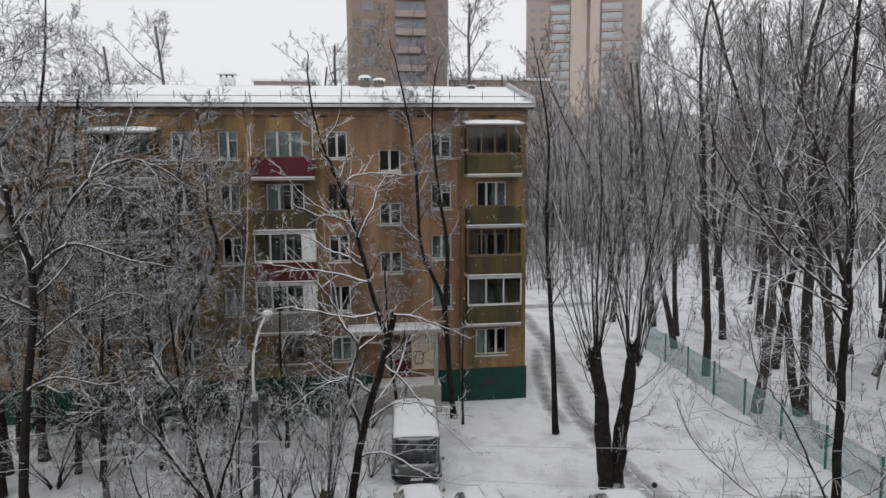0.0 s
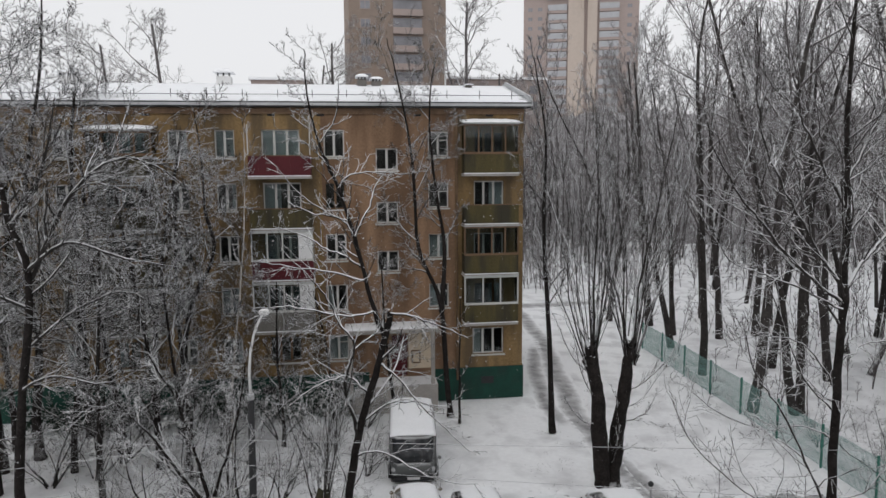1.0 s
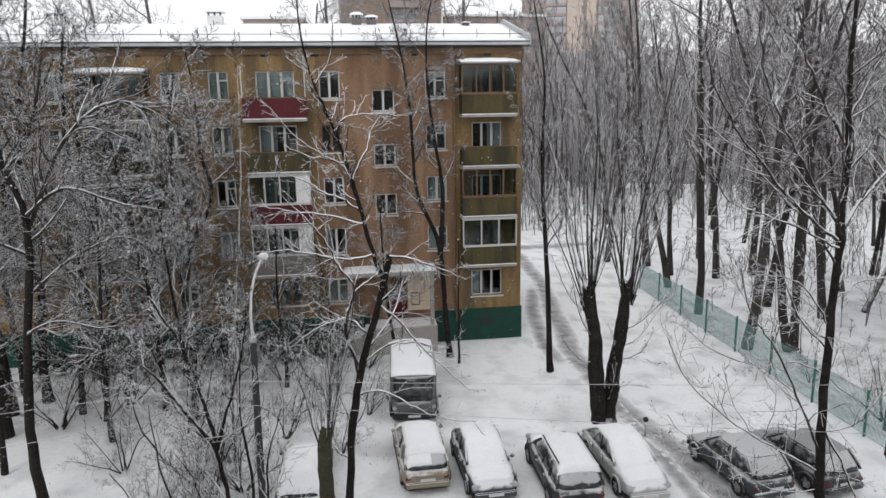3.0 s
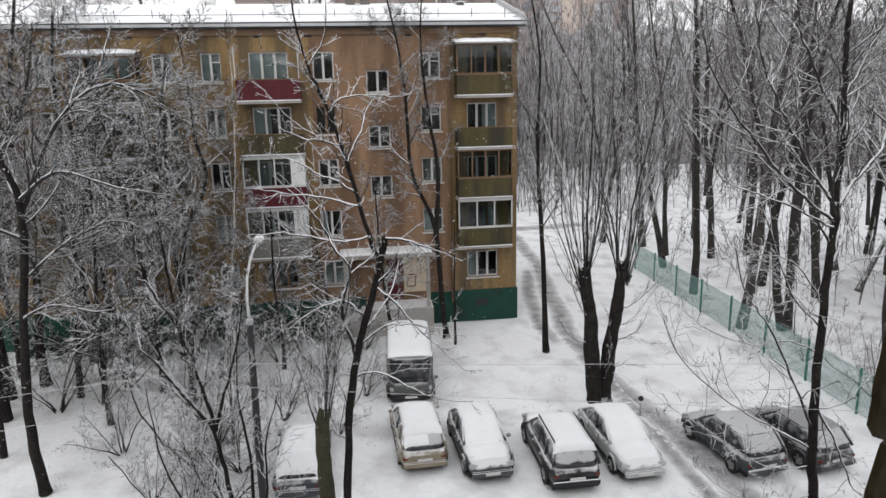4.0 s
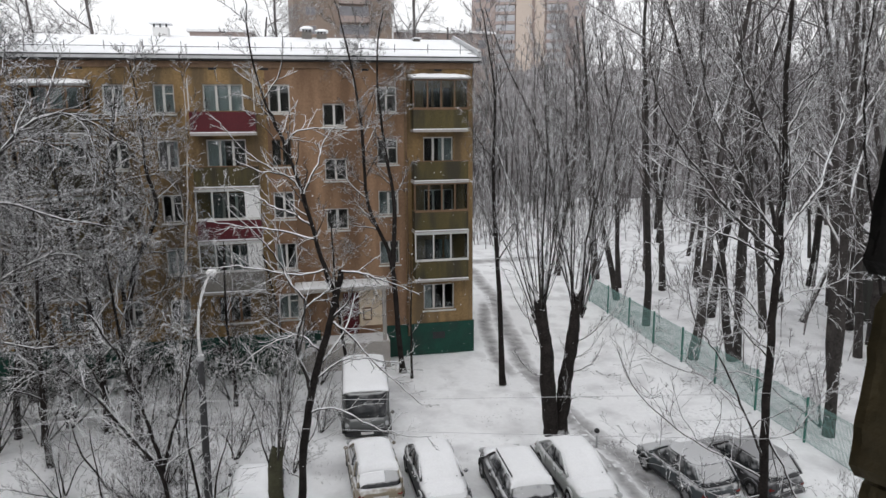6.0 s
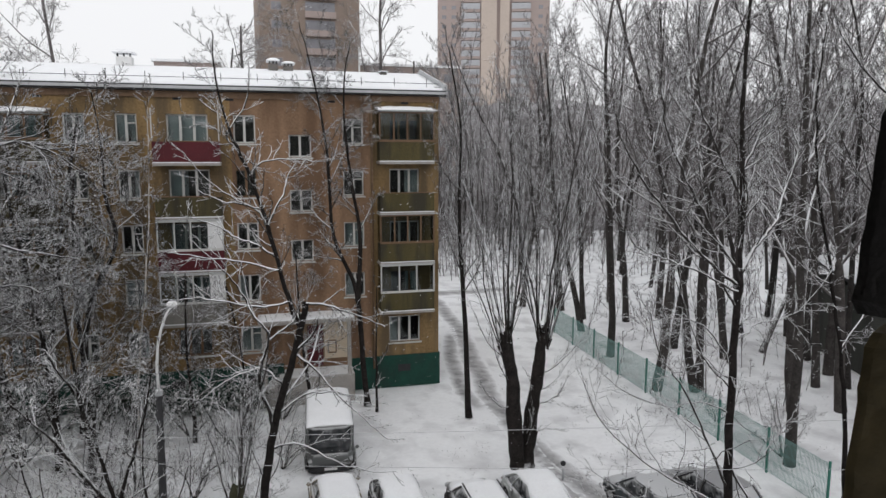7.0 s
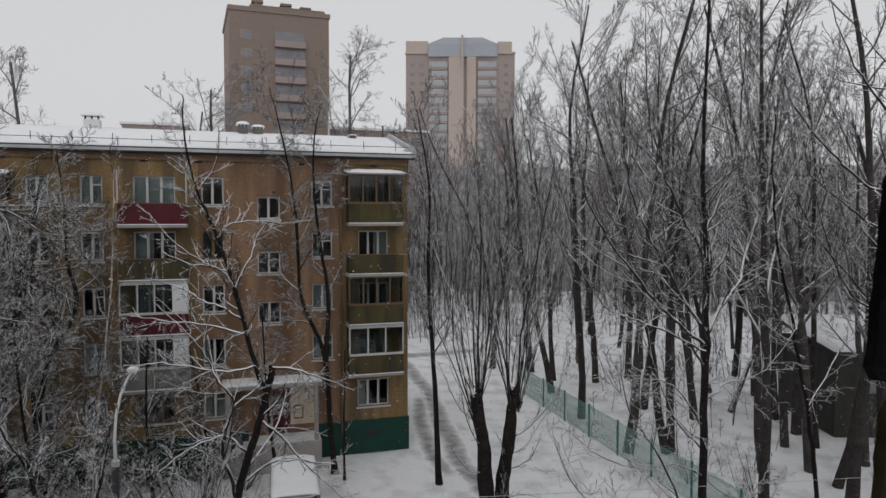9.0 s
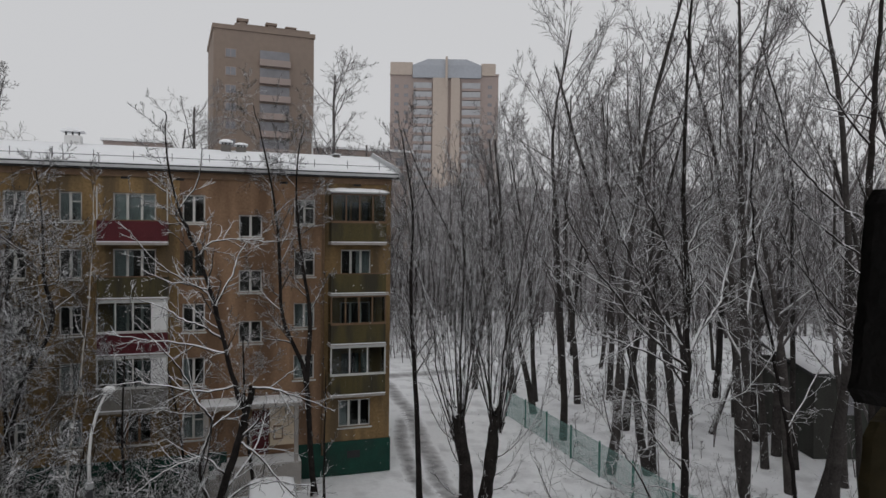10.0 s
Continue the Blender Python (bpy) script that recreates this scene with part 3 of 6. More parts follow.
    part("stoop", boxes((-8.6, -5.0, -1.6, -0.003, 0, 1.5), bevel=0.03), CONCRETE, house, "concrete entrance landing")
    for i in range(8):
        part("step", boxes((-8.6 - 0.28 * (i + 1), -8.6 - 0.28 * i, -1.5, -0.2, 0, 1.5 - 0.18 * (i + 1)), bevel=0.01), CONCRETE, house)


build_house()


# ---- the observer's own house: the open window and the room behind it ----
def build_own_room():
    own = thing("own_house_wall", "plain plastered wall with an open window", "wall", kind="structure")
    part("wall", pierced_wall(-30.0, 12.0, 0.0, 16.0, [(-11.2, -7.9, 12.2, 14.1)], y=-36.38, thick=0.34), CONCRETE, own)
    part("room_wall", boxes((-13, -12.9, -41.0, -36.39, 11.2, 14.3), (-6.9, -6.8, -41.0, -36.39, 11.2, 14.3), (-13, -6.8, -41.1, -41.0, 11.2, 14.3)), ROOM, own)
    part("room_floor", boxes((-13, -6.8, -41.0, -36.39, 11.1, 11.2)), ROOM, own)
    part("room_ceiling", boxes((-13, -6.8, -41.0, -36.39, 14.3, 14.4)), ROOM, own)
    part("window_board", boxes((-11.3, -7.8, -36.84, -36.382, 12.12, 12.2), bevel=0.01), WHITE, own)
    jamb = thing("window_jamb", "weathered wooden window jamb with peeling brown paint and dark hinges", "window frame", (-8.97, -36.46, 12.3))
    rng = random.Random(4)

    def board(z0, z1, lean, mat, name, label, shift=0.0):
        """A worn board with a nibbled inner edge."""
        rings = []
        count = 14
        for i in range(count + 1):
            z = z0 + (z1 - z0) * i / count
            e = shift + lean * (0.5 - i / count) + rng.uniform(-0.0016, 0.0016) + (0.008 if i in (0, count) else 0.0)
            rings.append([(e, 0.0, z), (e + 0.004, -0.006, z), (e + 0.05, -0.13, z), (e + 0.11, -0.30, z), (0.45, -0.30, z), (0.45, 0.06, z), (e + 0.10, 0.06, z)])
        part(name, loft(bmesh.new(), rings), mat, jamb, label)

    board(-0.10, 0.572, -0.010, PEELING, "lower_board", "lower board, olive-brown and blistered")
    board(0.580, 0.748, -0.012, PEELING, "middle_board", "brown board with flaking edge")
    board(0.765, 0.940, -0.016, SOOT, "upper_hinge", "blackened hinge leaf", -0.005)
    part("backing", boxes((0.13, 0.44, -0.05, 0.09, -0.10, 0.93)), SOOT, jamb)


build_own_room()


# ---- towers and far houses ----
def tower(label, x0, x1, y, depth, top, bays, yaw, storey, crown=None, base_mat=None):
    """A tower block: body, and bays of (x from, x to, kind), each with its windows or loggias storey by storey."""
    cx = (x0 + x1) / 2
    t = thing("tower_block", label, "tower block", (cx, y, 0))
    t.rotation_euler.z = radians(yaw)
    w = (x1 - x0) / 2
    part("body", boxes((-w, w, 0, depth, 0, top)), base_mat, t)
    part("parapet", boxes((-w - 0.2, w + 0.2, -0.2, 0.25, top, top + 0.7), (-w - 0.2, -w + 0.25, 0.25, depth, top, top + 0.7), (w - 0.25, w + 0.2, 0.25, depth, top, top + 0.7)), base_mat, t)
    for a, b, kind in bays:
        if kind == "pier":
            part("pier", boxes((a, b, -0.9, -0.003, 0, top - 1.0)), TOWERSTONE, t)
            continue
        levels = int((top - 3) / storey)
        for k in range(2, levels):
            z = top - 2.4 - storey * (levels - k)
            if kind == "loggia":
                l = part("loggia", boxes((a, b, -0.7, -0.003, z + 0.9, z + storey - 0.35)), TOWERGLASS, t)
                part("loggia_parapet", boxes((a, b, -0.75, -0.003, z - 0.1, z + 0.85)), TOWERDARK, l)
            elif kind == "balcony":
                l = part("loggia", boxes((a, b, -0.9, -0.003, z - 0.1, z + 0.9)), TOWERDARK, t)
                part("loggia_glazing", boxes((a + 0.1, b - 0.1, -0.12, -0.003, z + 1.0, z + storey - 0.4)), TOWERWIN, l)
            else:
                n = max(1, int((b - a) / 3.0))
                for i in range(n):
                    c = a + (b - a) * (i + 0.5) / n
                    f = part("window", boxes((c - 0.85, c + 0.85, -0.06, -0.003, z + 0.85, z + 2.25)), TOWERDARK, t)
                    part("pane", boxes((c - 0.75, c - 0.04, -0.075, -0.062, z + 0.95, z + 2.15), (c + 0.04, c + 0.75, -0.075, -0.062, z + 0.95, z + 2.15)), TOWERWIN, f)
    return t, w


ta, wa = tower("brown brick residential tower with a column of balconies", -9.0, 6.8, 78.0, 16, 45.2,
               [(-0.9, 4.0, "balcony"), (-6.6, -4.0, "window")], 3, 2.85, base_mat=BRICKTOWER)
part("lift_house", boxes((-4.5, 7.6, 2, 12, 45.2, 46.9)), BRICKTOWER, ta)
for x, h in ((-3.2, 1.1), (1.4, 0.9), (4.6, 0.6)):
    part("roof_vent", boxes((x - 0.55, x + 0.55, 3, 4, 46.9, 46.9 + h * 0.6), (x - 0.9, x + 0.9, 2.8, 4.2, 46.9 + h * 0.6, 46.9 + h)), BRICKTOWER, ta)
part("downpipe", boxes((wa - 0.3, wa - 0.05, -0.25, -0.003, 4, 30)), WHITEBOARD, ta)

tb, wb = tower("tall beige and brown tower block with two glazed loggia columns", 51.4, 90.6, 200.0, 22, 70.5,
               [(-19.0, -12.2, "window"), (-11.2, -4.6, "loggia"), (-4.2, 1.2, "pier"), (2.4, 5.6, "pier"), (6.4, 13.0, "loggia"), (13.8, 19.2, "window")], -18, 3.2,
               base_mat=TOWERDARK)
bm = bmesh.new()
loft(bm, [[(-11.5, -1.0, 69.5), (13.3, -1.0, 69.5), (13.3, 14, 69.5), (-11.5, 14, 69.5)],
          [(-11.5, -1.0, 74.0), (13.3, -1.0, 74.0), (13.3, 14, 74.0), (-11.5, 14, 74.0)],
          [(-6.0, 0.0, 76.4), (8.0, 0.0, 76.4), (8.0, 12, 76.4), (-6.0, 12, 76.4)]])
part("crown", bm, TOWERCROWN, tb, "grey metal crown with a shallow curve")
part("crown_rib", boxes((0.3, 1.1, -1.6, -1.0, 66, 77.0)), TOWERSTONE, tb)
part("corner_head", boxes((-19.6, -11.6, -0.6, 10, 70.5, 75.0)), TOWERSTONE, tb)
part("corner_head", boxes((13.4, 18.5, -0.6, 10, 70.5, 74.8)), TOWERSTONE, tb)


def low_house(x, y, w, top, label):
    h = thing("low_house", label, "house", (x, y, 0), "far houses")
    part("wall", boxes((-w / 2, w / 2, 0, 12, 0, top)), TOWERDARK, h)
    part("roof", boxes((-w / 2 - 0.4, w / 2 + 0.4, -0.4, 12.4, top, top + 0.4)), SNOWCAP, h)
    n = int(w / 4)
    for i in range(n):
        for z in (top - 2.6, top - 5.4):
            a = -w / 2 + w * (i + 0.5) / n
            part("window", boxes((a - 0.8, a + 0.8, -0.05, -0.003, z, z + 1.5)), TOWERWIN, h)


low_house(-20.5, 82, 9.5, 27.2, "brown flat-roofed house far behind the snowy roof")
low_house(-33.0, 96, 34, 27.6, "long grey-brown house far behind the snowy roof")
low_house(12.0, 90, 30, 28.6, "long grey-brown house far behind the trees")

# ---- the small service building in the wood ----
shed = thing("service_building", "low weathered service building with a snow-laden roof among trees", "shed", (24.6, -5.6, 0))
shed.rotation_euler.z = radians(-18)
part("wall", pierced_wall(0, 11, 0, 5.0, [(1.5, 2.8, 2.6, 3.8), (5, 6.3, 2.6, 3.8)], 0, 0.3), SHEDWALL, shed)
part("wall", boxes((0, 0.3, 0.3, 7, 0, 5.0)), SHEDWALL, shed)
part("wall", boxes((10.7, 11, 0.3, 7, 0, 5.0)), SHEDWALL, shed)
part("wall", boxes((0.3, 10.7, 6.7, 7, 0, 5.0)), SHEDWALL, shed)
for x in (1.5, 5.0):
    part("window", boxes((x, x + 1.3, 0.12, 0.16, 2.6, 3.8)), TOWERWIN, shed)
bm = bmesh.new()
loft(bm, [[(-0.4, -0.5, 5.0), (11.4, -0.5, 5.0), (11.4, -0.5, 5.2), (-0.4, -0.5, 5.2)], [(-0.4, 7.4, 6.0), (11.4, 7.4, 6.0), (11.4, 7.4, 6.2), (-0.4, 7.4, 6.2)]])
r = part("roof", bm, DARKMETAL, shed)
part("roof_snow", drift(bmesh.new(), -0.4, 11.4, -0.5, 7.4, 0, 0.2, random.Random(2), 14, 8, lambda x, y: 5.2 + (y + 0.5) * 0.1266), SNOWCAP, r, "", True)


# ---- fence along the wood ----
def build_fence():
    """Green posts with wire-mesh panels, each panel its own part."""
    f = thing("mesh_fence", "green welded-mesh fence with steel posts beside the wood", "fence")
    line = [Vector((10.36 + 0.024 * (y + 17.5), y, 0)) for y in [-17.5 + 3.25 * i for i in range(9)]]
    post = boxes((-0.04, 0.04, -0.04, 0.04, 0, 2.0), bevel=0.006)
    first = part("post", post, FENCEGREEN, f)
    first.location = line[0]
    for p in line[1:]:
        o = first.copy()
        scene.collection.objects.link(o)
        o.location = p
    verts, faces = [], []

    def bar(x0, x1, y0, y1, z0, z1):
        n = len(verts)
        verts.extend(((x0, y0, z0), (x1, y0, z0), (x1, y1, z0), (x0, y1, z0), (x0, y0, z1), (x1, y0, z1), (x1, y1, z1), (x0, y1, z1)))
        faces.extend(tuple(n + i for i in q) for q in ((0, 1, 5, 4), (1, 2, 6, 5), (2, 3, 7, 6), (3, 0, 4, 7), (4, 5, 6, 7)))

    span = (line[1] - line[0]).length
    count = 48
    for i in range(count):
        y = 0.05 + (span - 0.1) * i / (count - 1)
        bar(-0.006, 0.006, y - 0.006, y + 0.006, 0.08, 1.9)
    for z in (0.12, 0.55, 0.62, 1.15, 1.22, 1.78, 1.85):
        bar(-0.010, -0.004, 0.05, span - 0.05, z - 0.006, z + 0.006)
    me = bpy.data.meshes.new("mesh_panel")
    me.from_pydata(verts, [], faces)
    me.materials.append(WIREGREEN)
    for a, b in zip(line, line[1:]):
        o = new("mesh_panel", me)
        o.parent, o.location = f, a
        o.rotation_euler.z = math.atan2(-(b - a).x, (b - a).y)


build_fence()

# ---- street lamp, bollard, cables ----
lamp = thing("street_lamp", "tall grey street lamp with a curved white arm and flat head", "street lamp", (-12.36, -18.0, 0))
part("pole", tube(bmesh.new(), [(0, 0, 0), (0, 0, 3.0), (0.06, 0, 6.85)], [0.12, 0.11, 0.085], 10), DARKMETAL, lamp, "", True)
part("collar", tube(bmesh.new(), [(0.06, 0, 6.75), (0.06, 0, 6.9)], 0.10, 10), METAL, lamp)
part("arm", tube(bmesh.new(), [(0.06, 0, 6.8), (0.05, 0, 7.5), (0.10, 0, 8.1), (0.22, -0.02, 8.6), (0.38, -0.05, 9.0), (0.50, -0.08, 9.22)], [0.045, 0.038, 0.036, 0.034, 0.032, 0.032], 8), WHITEBOARD, lamp, "curved white steel arm", True)
head = bmesh.new()
box(head, 0.40, 0.64, -0.26, 0.06, 9.18, 9.29, bevel=0.03)
part("lamp_head", head, WHITEBOARD, lamp, "flat pale lamp head dusted with snow")
part("lamp_glass", boxes((0.44, 0.60, -0.20, 0.0, 9.155, 9.178)), CLEARLAMP, lamp)

post = thing("bollard", "short metal post with a round dark head", "post", (1.95, -12.75, 0))
part("shaft", tube(bmesh.new(), [(0, 0, 0), (0, 0, 0.65)], 0.04, 8), METAL, post, "", True)
bm = bmesh.new()
bmesh.ops.create_uvsphere(bm, u_segments=12, v_segments=8, radius=0.11)
bmesh.ops.translate(bm, verts=bm.verts[:], vec=(0, 0, 0.72))
part("head", bm, BLACKTRIM, post, "", True)


def cable(knots, sag, label):
    pts = []
    for a, b in zip(knots, knots[1:]):
        pts += [Vector(a).lerp(Vector(b), i / 16) - Vector((0, 0, sag * 4 * (i / 16) * (1 - i / 16))) for i in range(16)]
    pts.append(Vector(knots[-1]))
    ob = part("overhead_cable", tube(bmesh.new(), pts, 0.007, 4), CABLE, None, "", True)
    tagged(ob, label, "cable", "overhead cables")


cable([(-22.0, -24, 7.35), (-11.6, -24, 8.0), (8.5, -24, 6.45)], 0.05, "thin overhead cable lined with snow, crossing the yard")
cable([(-22.0, -24, 6.45), (-11.6, -24, 7.5), (8.5, -24, 4.95)], 0.05, "thin overhead cable lined with snow, crossing the yard")
for x, y in ((-22.0, -24.0), (8.5, -24.0)):
    p = thing("cable_pole", "plain grey steel cable pole", "pole", (x, y, 0))
    part("shaft", tube(bmesh.new(), [(0, 0, 0), (0, 0, 8.2)], [0.11, 0.08], 8), DARKMETAL, p, "", True)

hedge_rng = random.Random(11)


def hedge(x0, x1, y, height):
    """A loose evergreen hedge of many small leaf blades, snow on the upper ones."""
    h = thing("hedge", "low dark evergreen hedge dusted with snow along the house", "hedge", ((x0 + x1) / 2, y, 0), "hedges")
    verts, faces = [], []
    for i in range(int((x1 - x0) * 520)):
        px, py = hedge_rng.uniform(x0, x1) - (x0 + x1) / 2, hedge_rng.gauss(0, 0.3)
        pz = height * hedge_rng.random() ** 0.7 * (0.75 + 0.35 * noise.noise(Vector((px * 1.7, y, 0))))
        s = hedge_rng.uniform(0.04, 0.11)
        u = Vector((hedge_rng.gauss(0, 1), hedge_rng.gauss(0, 1), hedge_rng.gauss(0, 0.7))).normalized() * s
        v = u.orthogonal() * 0.6
        c = Vector((px, py, max(0.03, pz)))
        n = len(verts)
        verts.extend((c - u, c + v, c + u, c - v))
        faces.append((n, n + 1, n + 2, n + 3))
    me = bpy.data.meshes.new("foliage")
    me.from_pydata([tuple(v) for v in verts], [], faces)
    me.materials.append(HEDGE)
    o = new("foliage", me)
    o.parent = h
    for i in range(int((x1 - x0) * 2)):
        px = hedge_rng.uniform(x0, x1) - (x0 + x1) / 2
        part("stem", tube(bmesh.new(), [(px, 0, 0), (px + hedge_rng.uniform(-0.2, 0.2), hedge_rng.uniform(-0.2, 0.2), height * 0.8)], [0.012, 0.005], 3), BARK, h)


hedge(-18.8, -14.6, -1.6, 1.7)
hedge(-14.3, -9.6, -1.5, 1.6)
hedge(-26.0, -19.5, -1.5, 1.6)


# ---- vehicles ----
def paint(name, colour, rough=0.35, dust=0.85):
    return material(name, colour, rough, 0.0, vary=0.12, scale=1.5, fine=20, bump=0.02, spec=0.5, dirt=(0.13, 0.125, 0.12), dirt_size=2.0, dirt_amount=0.25, snow=dust, snow_from=0.42)


# shape of each kind: rear of cabin, rear of roof, front of roof, foot of windscreen (shares of the length), belt and bonnet (shares of the height)
SHAPES = {"saloon": (-0.40, -0.20, 0.05, 0.25, 0.63, 0.60), "hatch": (-0.485, -0.36, 0.07, 0.27, 0.60, 0.58), "suv": (-0.492, -0.405, 0.08, 0.27, 0.61, 0.61), "van": (-0.498, -0.488, 0.455, 0.492, 0.47, 0.44)}


def oval(rx, ry, cx, cy, z, power=0.42, count=28):
    """A rounded rectangle in plan."""
    out = []
    for i in range(count):
        a = 2 * math.pi * (i + 0.5) / count
        out.append((cx + rx * math.copysign(abs(math.cos(a)) ** power, math.cos(a)), cy + ry * math.copysign(abs(math.sin(a)) ** power, math.sin(a)), z))
    return out


def along(table, s):
    for (a, u), (b, v) in zip(table, table[1:]):
        if s <= b:
            t = max(0.0, (s - a) / (b - a))
            t = t * t * (3 - 2 * t)
            return u + (v - u) * t
    return table[-1][1]


def vehicle(name, label, at, nose_away, L, W, H, kind, mat, seed, snow=(-0.47, 0.465), rack=False, stripe=False, turn=0.0, patch=None, thick=0.075):
    """A parked vehicle with its nose along +y; turned about when its nose points the other way. snow: the stretch under settled snow."""
    rng = random.Random(seed)
    car = thing(name, label, "van" if kind == "van" else "car", at, "parked vehicles")
    car.rotation_euler.z = radians((0 if nose_away else 180) + turn)
    rear, roof_r, roof_f, screen, belt, bonnet = SHAPES[kind]
    w, zb = W / 2, 0.24 if kind != "suv" else 0.30
    belt, bonnet = belt * H, bonnet * H
    deck = belt - (0.04 if kind == "saloon" else 0.0)
    crest = [(-0.5, deck - 0.20), (-0.485, deck - 0.06), (-0.44, deck), (-0.25, belt), (screen - 0.02, belt), (screen + 0.05, bonnet + 0.035), (0.36, bonnet - 0.02), (0.45, bonnet - 0.11), (0.49, bonnet - 0.22), (0.5, bonnet - 0.30)]
    sole = [(-0.5, zb + 0.14), (-0.46, zb), (0.44, zb), (0.5, zb + 0.12)]
    wide = lambda s: w * (1 - (0.20 if s < 0 else 0.27) * abs(2 * s) ** (7 if s < 0 else 5) - (0.05 * max(0.0, s - 0.2) * 3))
    rings = []
    for i in range(33):
        s = -0.5 * math.cos(math.pi * i / 32)
        top, low, ww = along(crest, s), along(sole, s), wide(s)
        mid, half = (top + low) / 2, (top - low) / 2
        ring = []
        for q in range(20):
            a = 2 * math.pi * (q + 0.5) / 20
            ring.append((ww * math.copysign(abs(math.cos(a)) ** 0.34, math.cos(a)) * (1 - 0.06 * max(0.0, math.sin(a))), s * L, mid + half * math.copysign(abs(math.sin(a)) ** 0.5, math.sin(a))))
        rings.append(ring)
    part("body", loft(bmesh.new(), rings), mat, car, "", True)
    # glasshouse, pillars and roof
    ra, rb = 0.89 * w, 0.75 * w if kind != "van" else 0.93 * w
    levels = []
    for t in (0.0, 0.3, 0.6, 0.85, 1.0):
        y0, y1 = (rear + (roof_r - rear) * t ** 1.15) * L, (screen + (roof_f - screen) * t ** 1.1) * L
        levels.append((ra + (rb - ra) * t ** 1.4, (y1 - y0) / 2, (y0 + y1) / 2, belt - 0.03 + (H - 0.05 - belt) * t))
    part("glazing", loft(bmesh.new(), [oval(rx, ry, 0, cy, z, 0.3) for rx, ry, cy, z in levels]), CARGLASS, car, "dark tinted windows", True)
    part("seats", boxes((-0.7 * w, 0.7 * w, rear * L * 0.7, -0.16 * L, belt - 0.1, belt + 0.12), (-0.62 * w, -0.08 * w, -0.02 * L, 0.06 * L, belt - 0.1, belt + 0.30), (0.08 * w, 0.62 * w, -0.02 * L, 0.06 * L, belt - 0.1, belt + 0.30), bevel=0.03), BLACKTRIM, car)
    for s in (-1, 1):
        for f, m, r in ((-0.93, mat, 0.05), (-0.42, mat, 0.04), (0.10, BLACKTRIM, 0.035), (0.93, mat, 0.042)):
            line = [(s * rx * (1.0 if abs(f) < 0.9 else 0.965), cy + ry * f, z) for rx, ry, cy, z in levels]
            part("pillar", tube(bmesh.new(), line, r, 6), m, car, "", True)
        part("mirror", boxes((s * w * 1.04 - 0.08, s * w * 1.04 + 0.08, screen * L - 0.34, screen * L - 0.22, belt + 0.0, belt + 0.14), bevel=0.04), mat, car)
        part("sill_trim", boxes((s * w * 0.985 - 0.02, s * w * 0.985 + 0.02, -0.22 * L, 0.22 * L, zb + 0.03, zb + 0.13), bevel=0.01), BLACKTRIM, car)
        for y in (0.02, -0.2):
            part("door_handle", boxes((s * w * 0.99 - 0.02, s * w * 0.99 + 0.02, y * L - 0.09, y * L + 0.09, belt - 0.20, belt - 0.17)), mat, car)
            part("door_gap", boxes((s * w * 0.985 - 0.012, s * w * 0.985 + 0.012, y * L + 0.12, y * L + 0.13, zb + 0.14, belt - 0.06)), BLACKTRIM, car)
        if rack:
            part("roof_rail", tube(bmesh.new(), [(s * rb * 0.93, roof_r * L + 0.1, H + 0.03), (s * rb * 0.93, roof_f * L - 0.1, H + 0.03)], 0.024, 6), BLACKTRIM, car)
    rx, ry, cy, z = levels[-1]
    part("roof", loft(bmesh.new(), [oval(rx * a, ry * b, 0, cy, z + h, 0.42) for a, b, h in ((1.03, 1.02, -0.03), (1.03, 1.02, 0.0), (0.96, 0.97, 0.03), (0.75, 0.82, 0.048), (0.3, 0.4, 0.055))]), mat, car, "", True)
    # ends
    for s, y in ((-1, -0.5), (1, 0.5)):
        k = 0.86 if s < 0 else 0.80
        part("bumper", boxes((-w * k, w * k, y * L - 0.07, y * L + 0.07, zb + 0.02, zb + 0.24), bevel=0.04), BLACKTRIM if kind in ("suv", "van") else mat, car)
        part("number_plate", boxes((-0.26, 0.26, y * L + s * 0.072, y * L + s * 0.08, zb + 0.10, zb + 0.21) if s > 0 else (-0.26, 0.26, y * L + s * 0.08, y * L + s * 0.072, zb + 0.28, zb + 0.39)), PLATE, car)
        for q in (-1, 1):
            x, yy = q * w * (0.70 if s > 0 else 0.74), y * L - s * (0.16 if s > 0 else 0.03)
            z = (bonnet - 0.27) if s > 0 else (deck - 0.30)
            dims = (x - 0.17, x + 0.17, yy - 0.10, yy + 0.10, z - 0.07, z + 0.08) if s > 0 else (x - 0.12, x + 0.10, yy - 0.05, yy + 0.05, z - 0.06, z + 0.06)
            part("headlight" if s > 0 else "tail_light", boxes(dims, bevel=0.035), CLEARLAMP if s > 0 else REDLAMP, car)
    part("grille", boxes((-0.42 * w, 0.42 * w, 0.497 * L - 0.05, 0.497 * L + 0.012, bonnet - 0.40, bonnet - 0.28), bevel=0.02), BLACKTRIM, car)
    if stripe:
        part("bumper_strip", boxes((-w * 0.9, w * 0.9, -0.5 * L - 0.085, -0.5 * L - 0.045, zb + 0.24, zb + 0.262), bevel=0.006), SNOWCAP, car, "line of snow on the rear bumper")
    for x0, x1 in ((-0.62 * w, -0.06 * w), (0.02 * w, 0.60 * w)):
        part("wiper", tube(bmesh.new(), [(x0, (screen - 0.004) * L, belt + 0.035), ((x0 + x1) / 2, (screen - 0.012) * L, belt + 0.06), (x1, (screen - 0.010) * L, belt + 0.05)], 0.014, 4), BLACKTRIM, car)
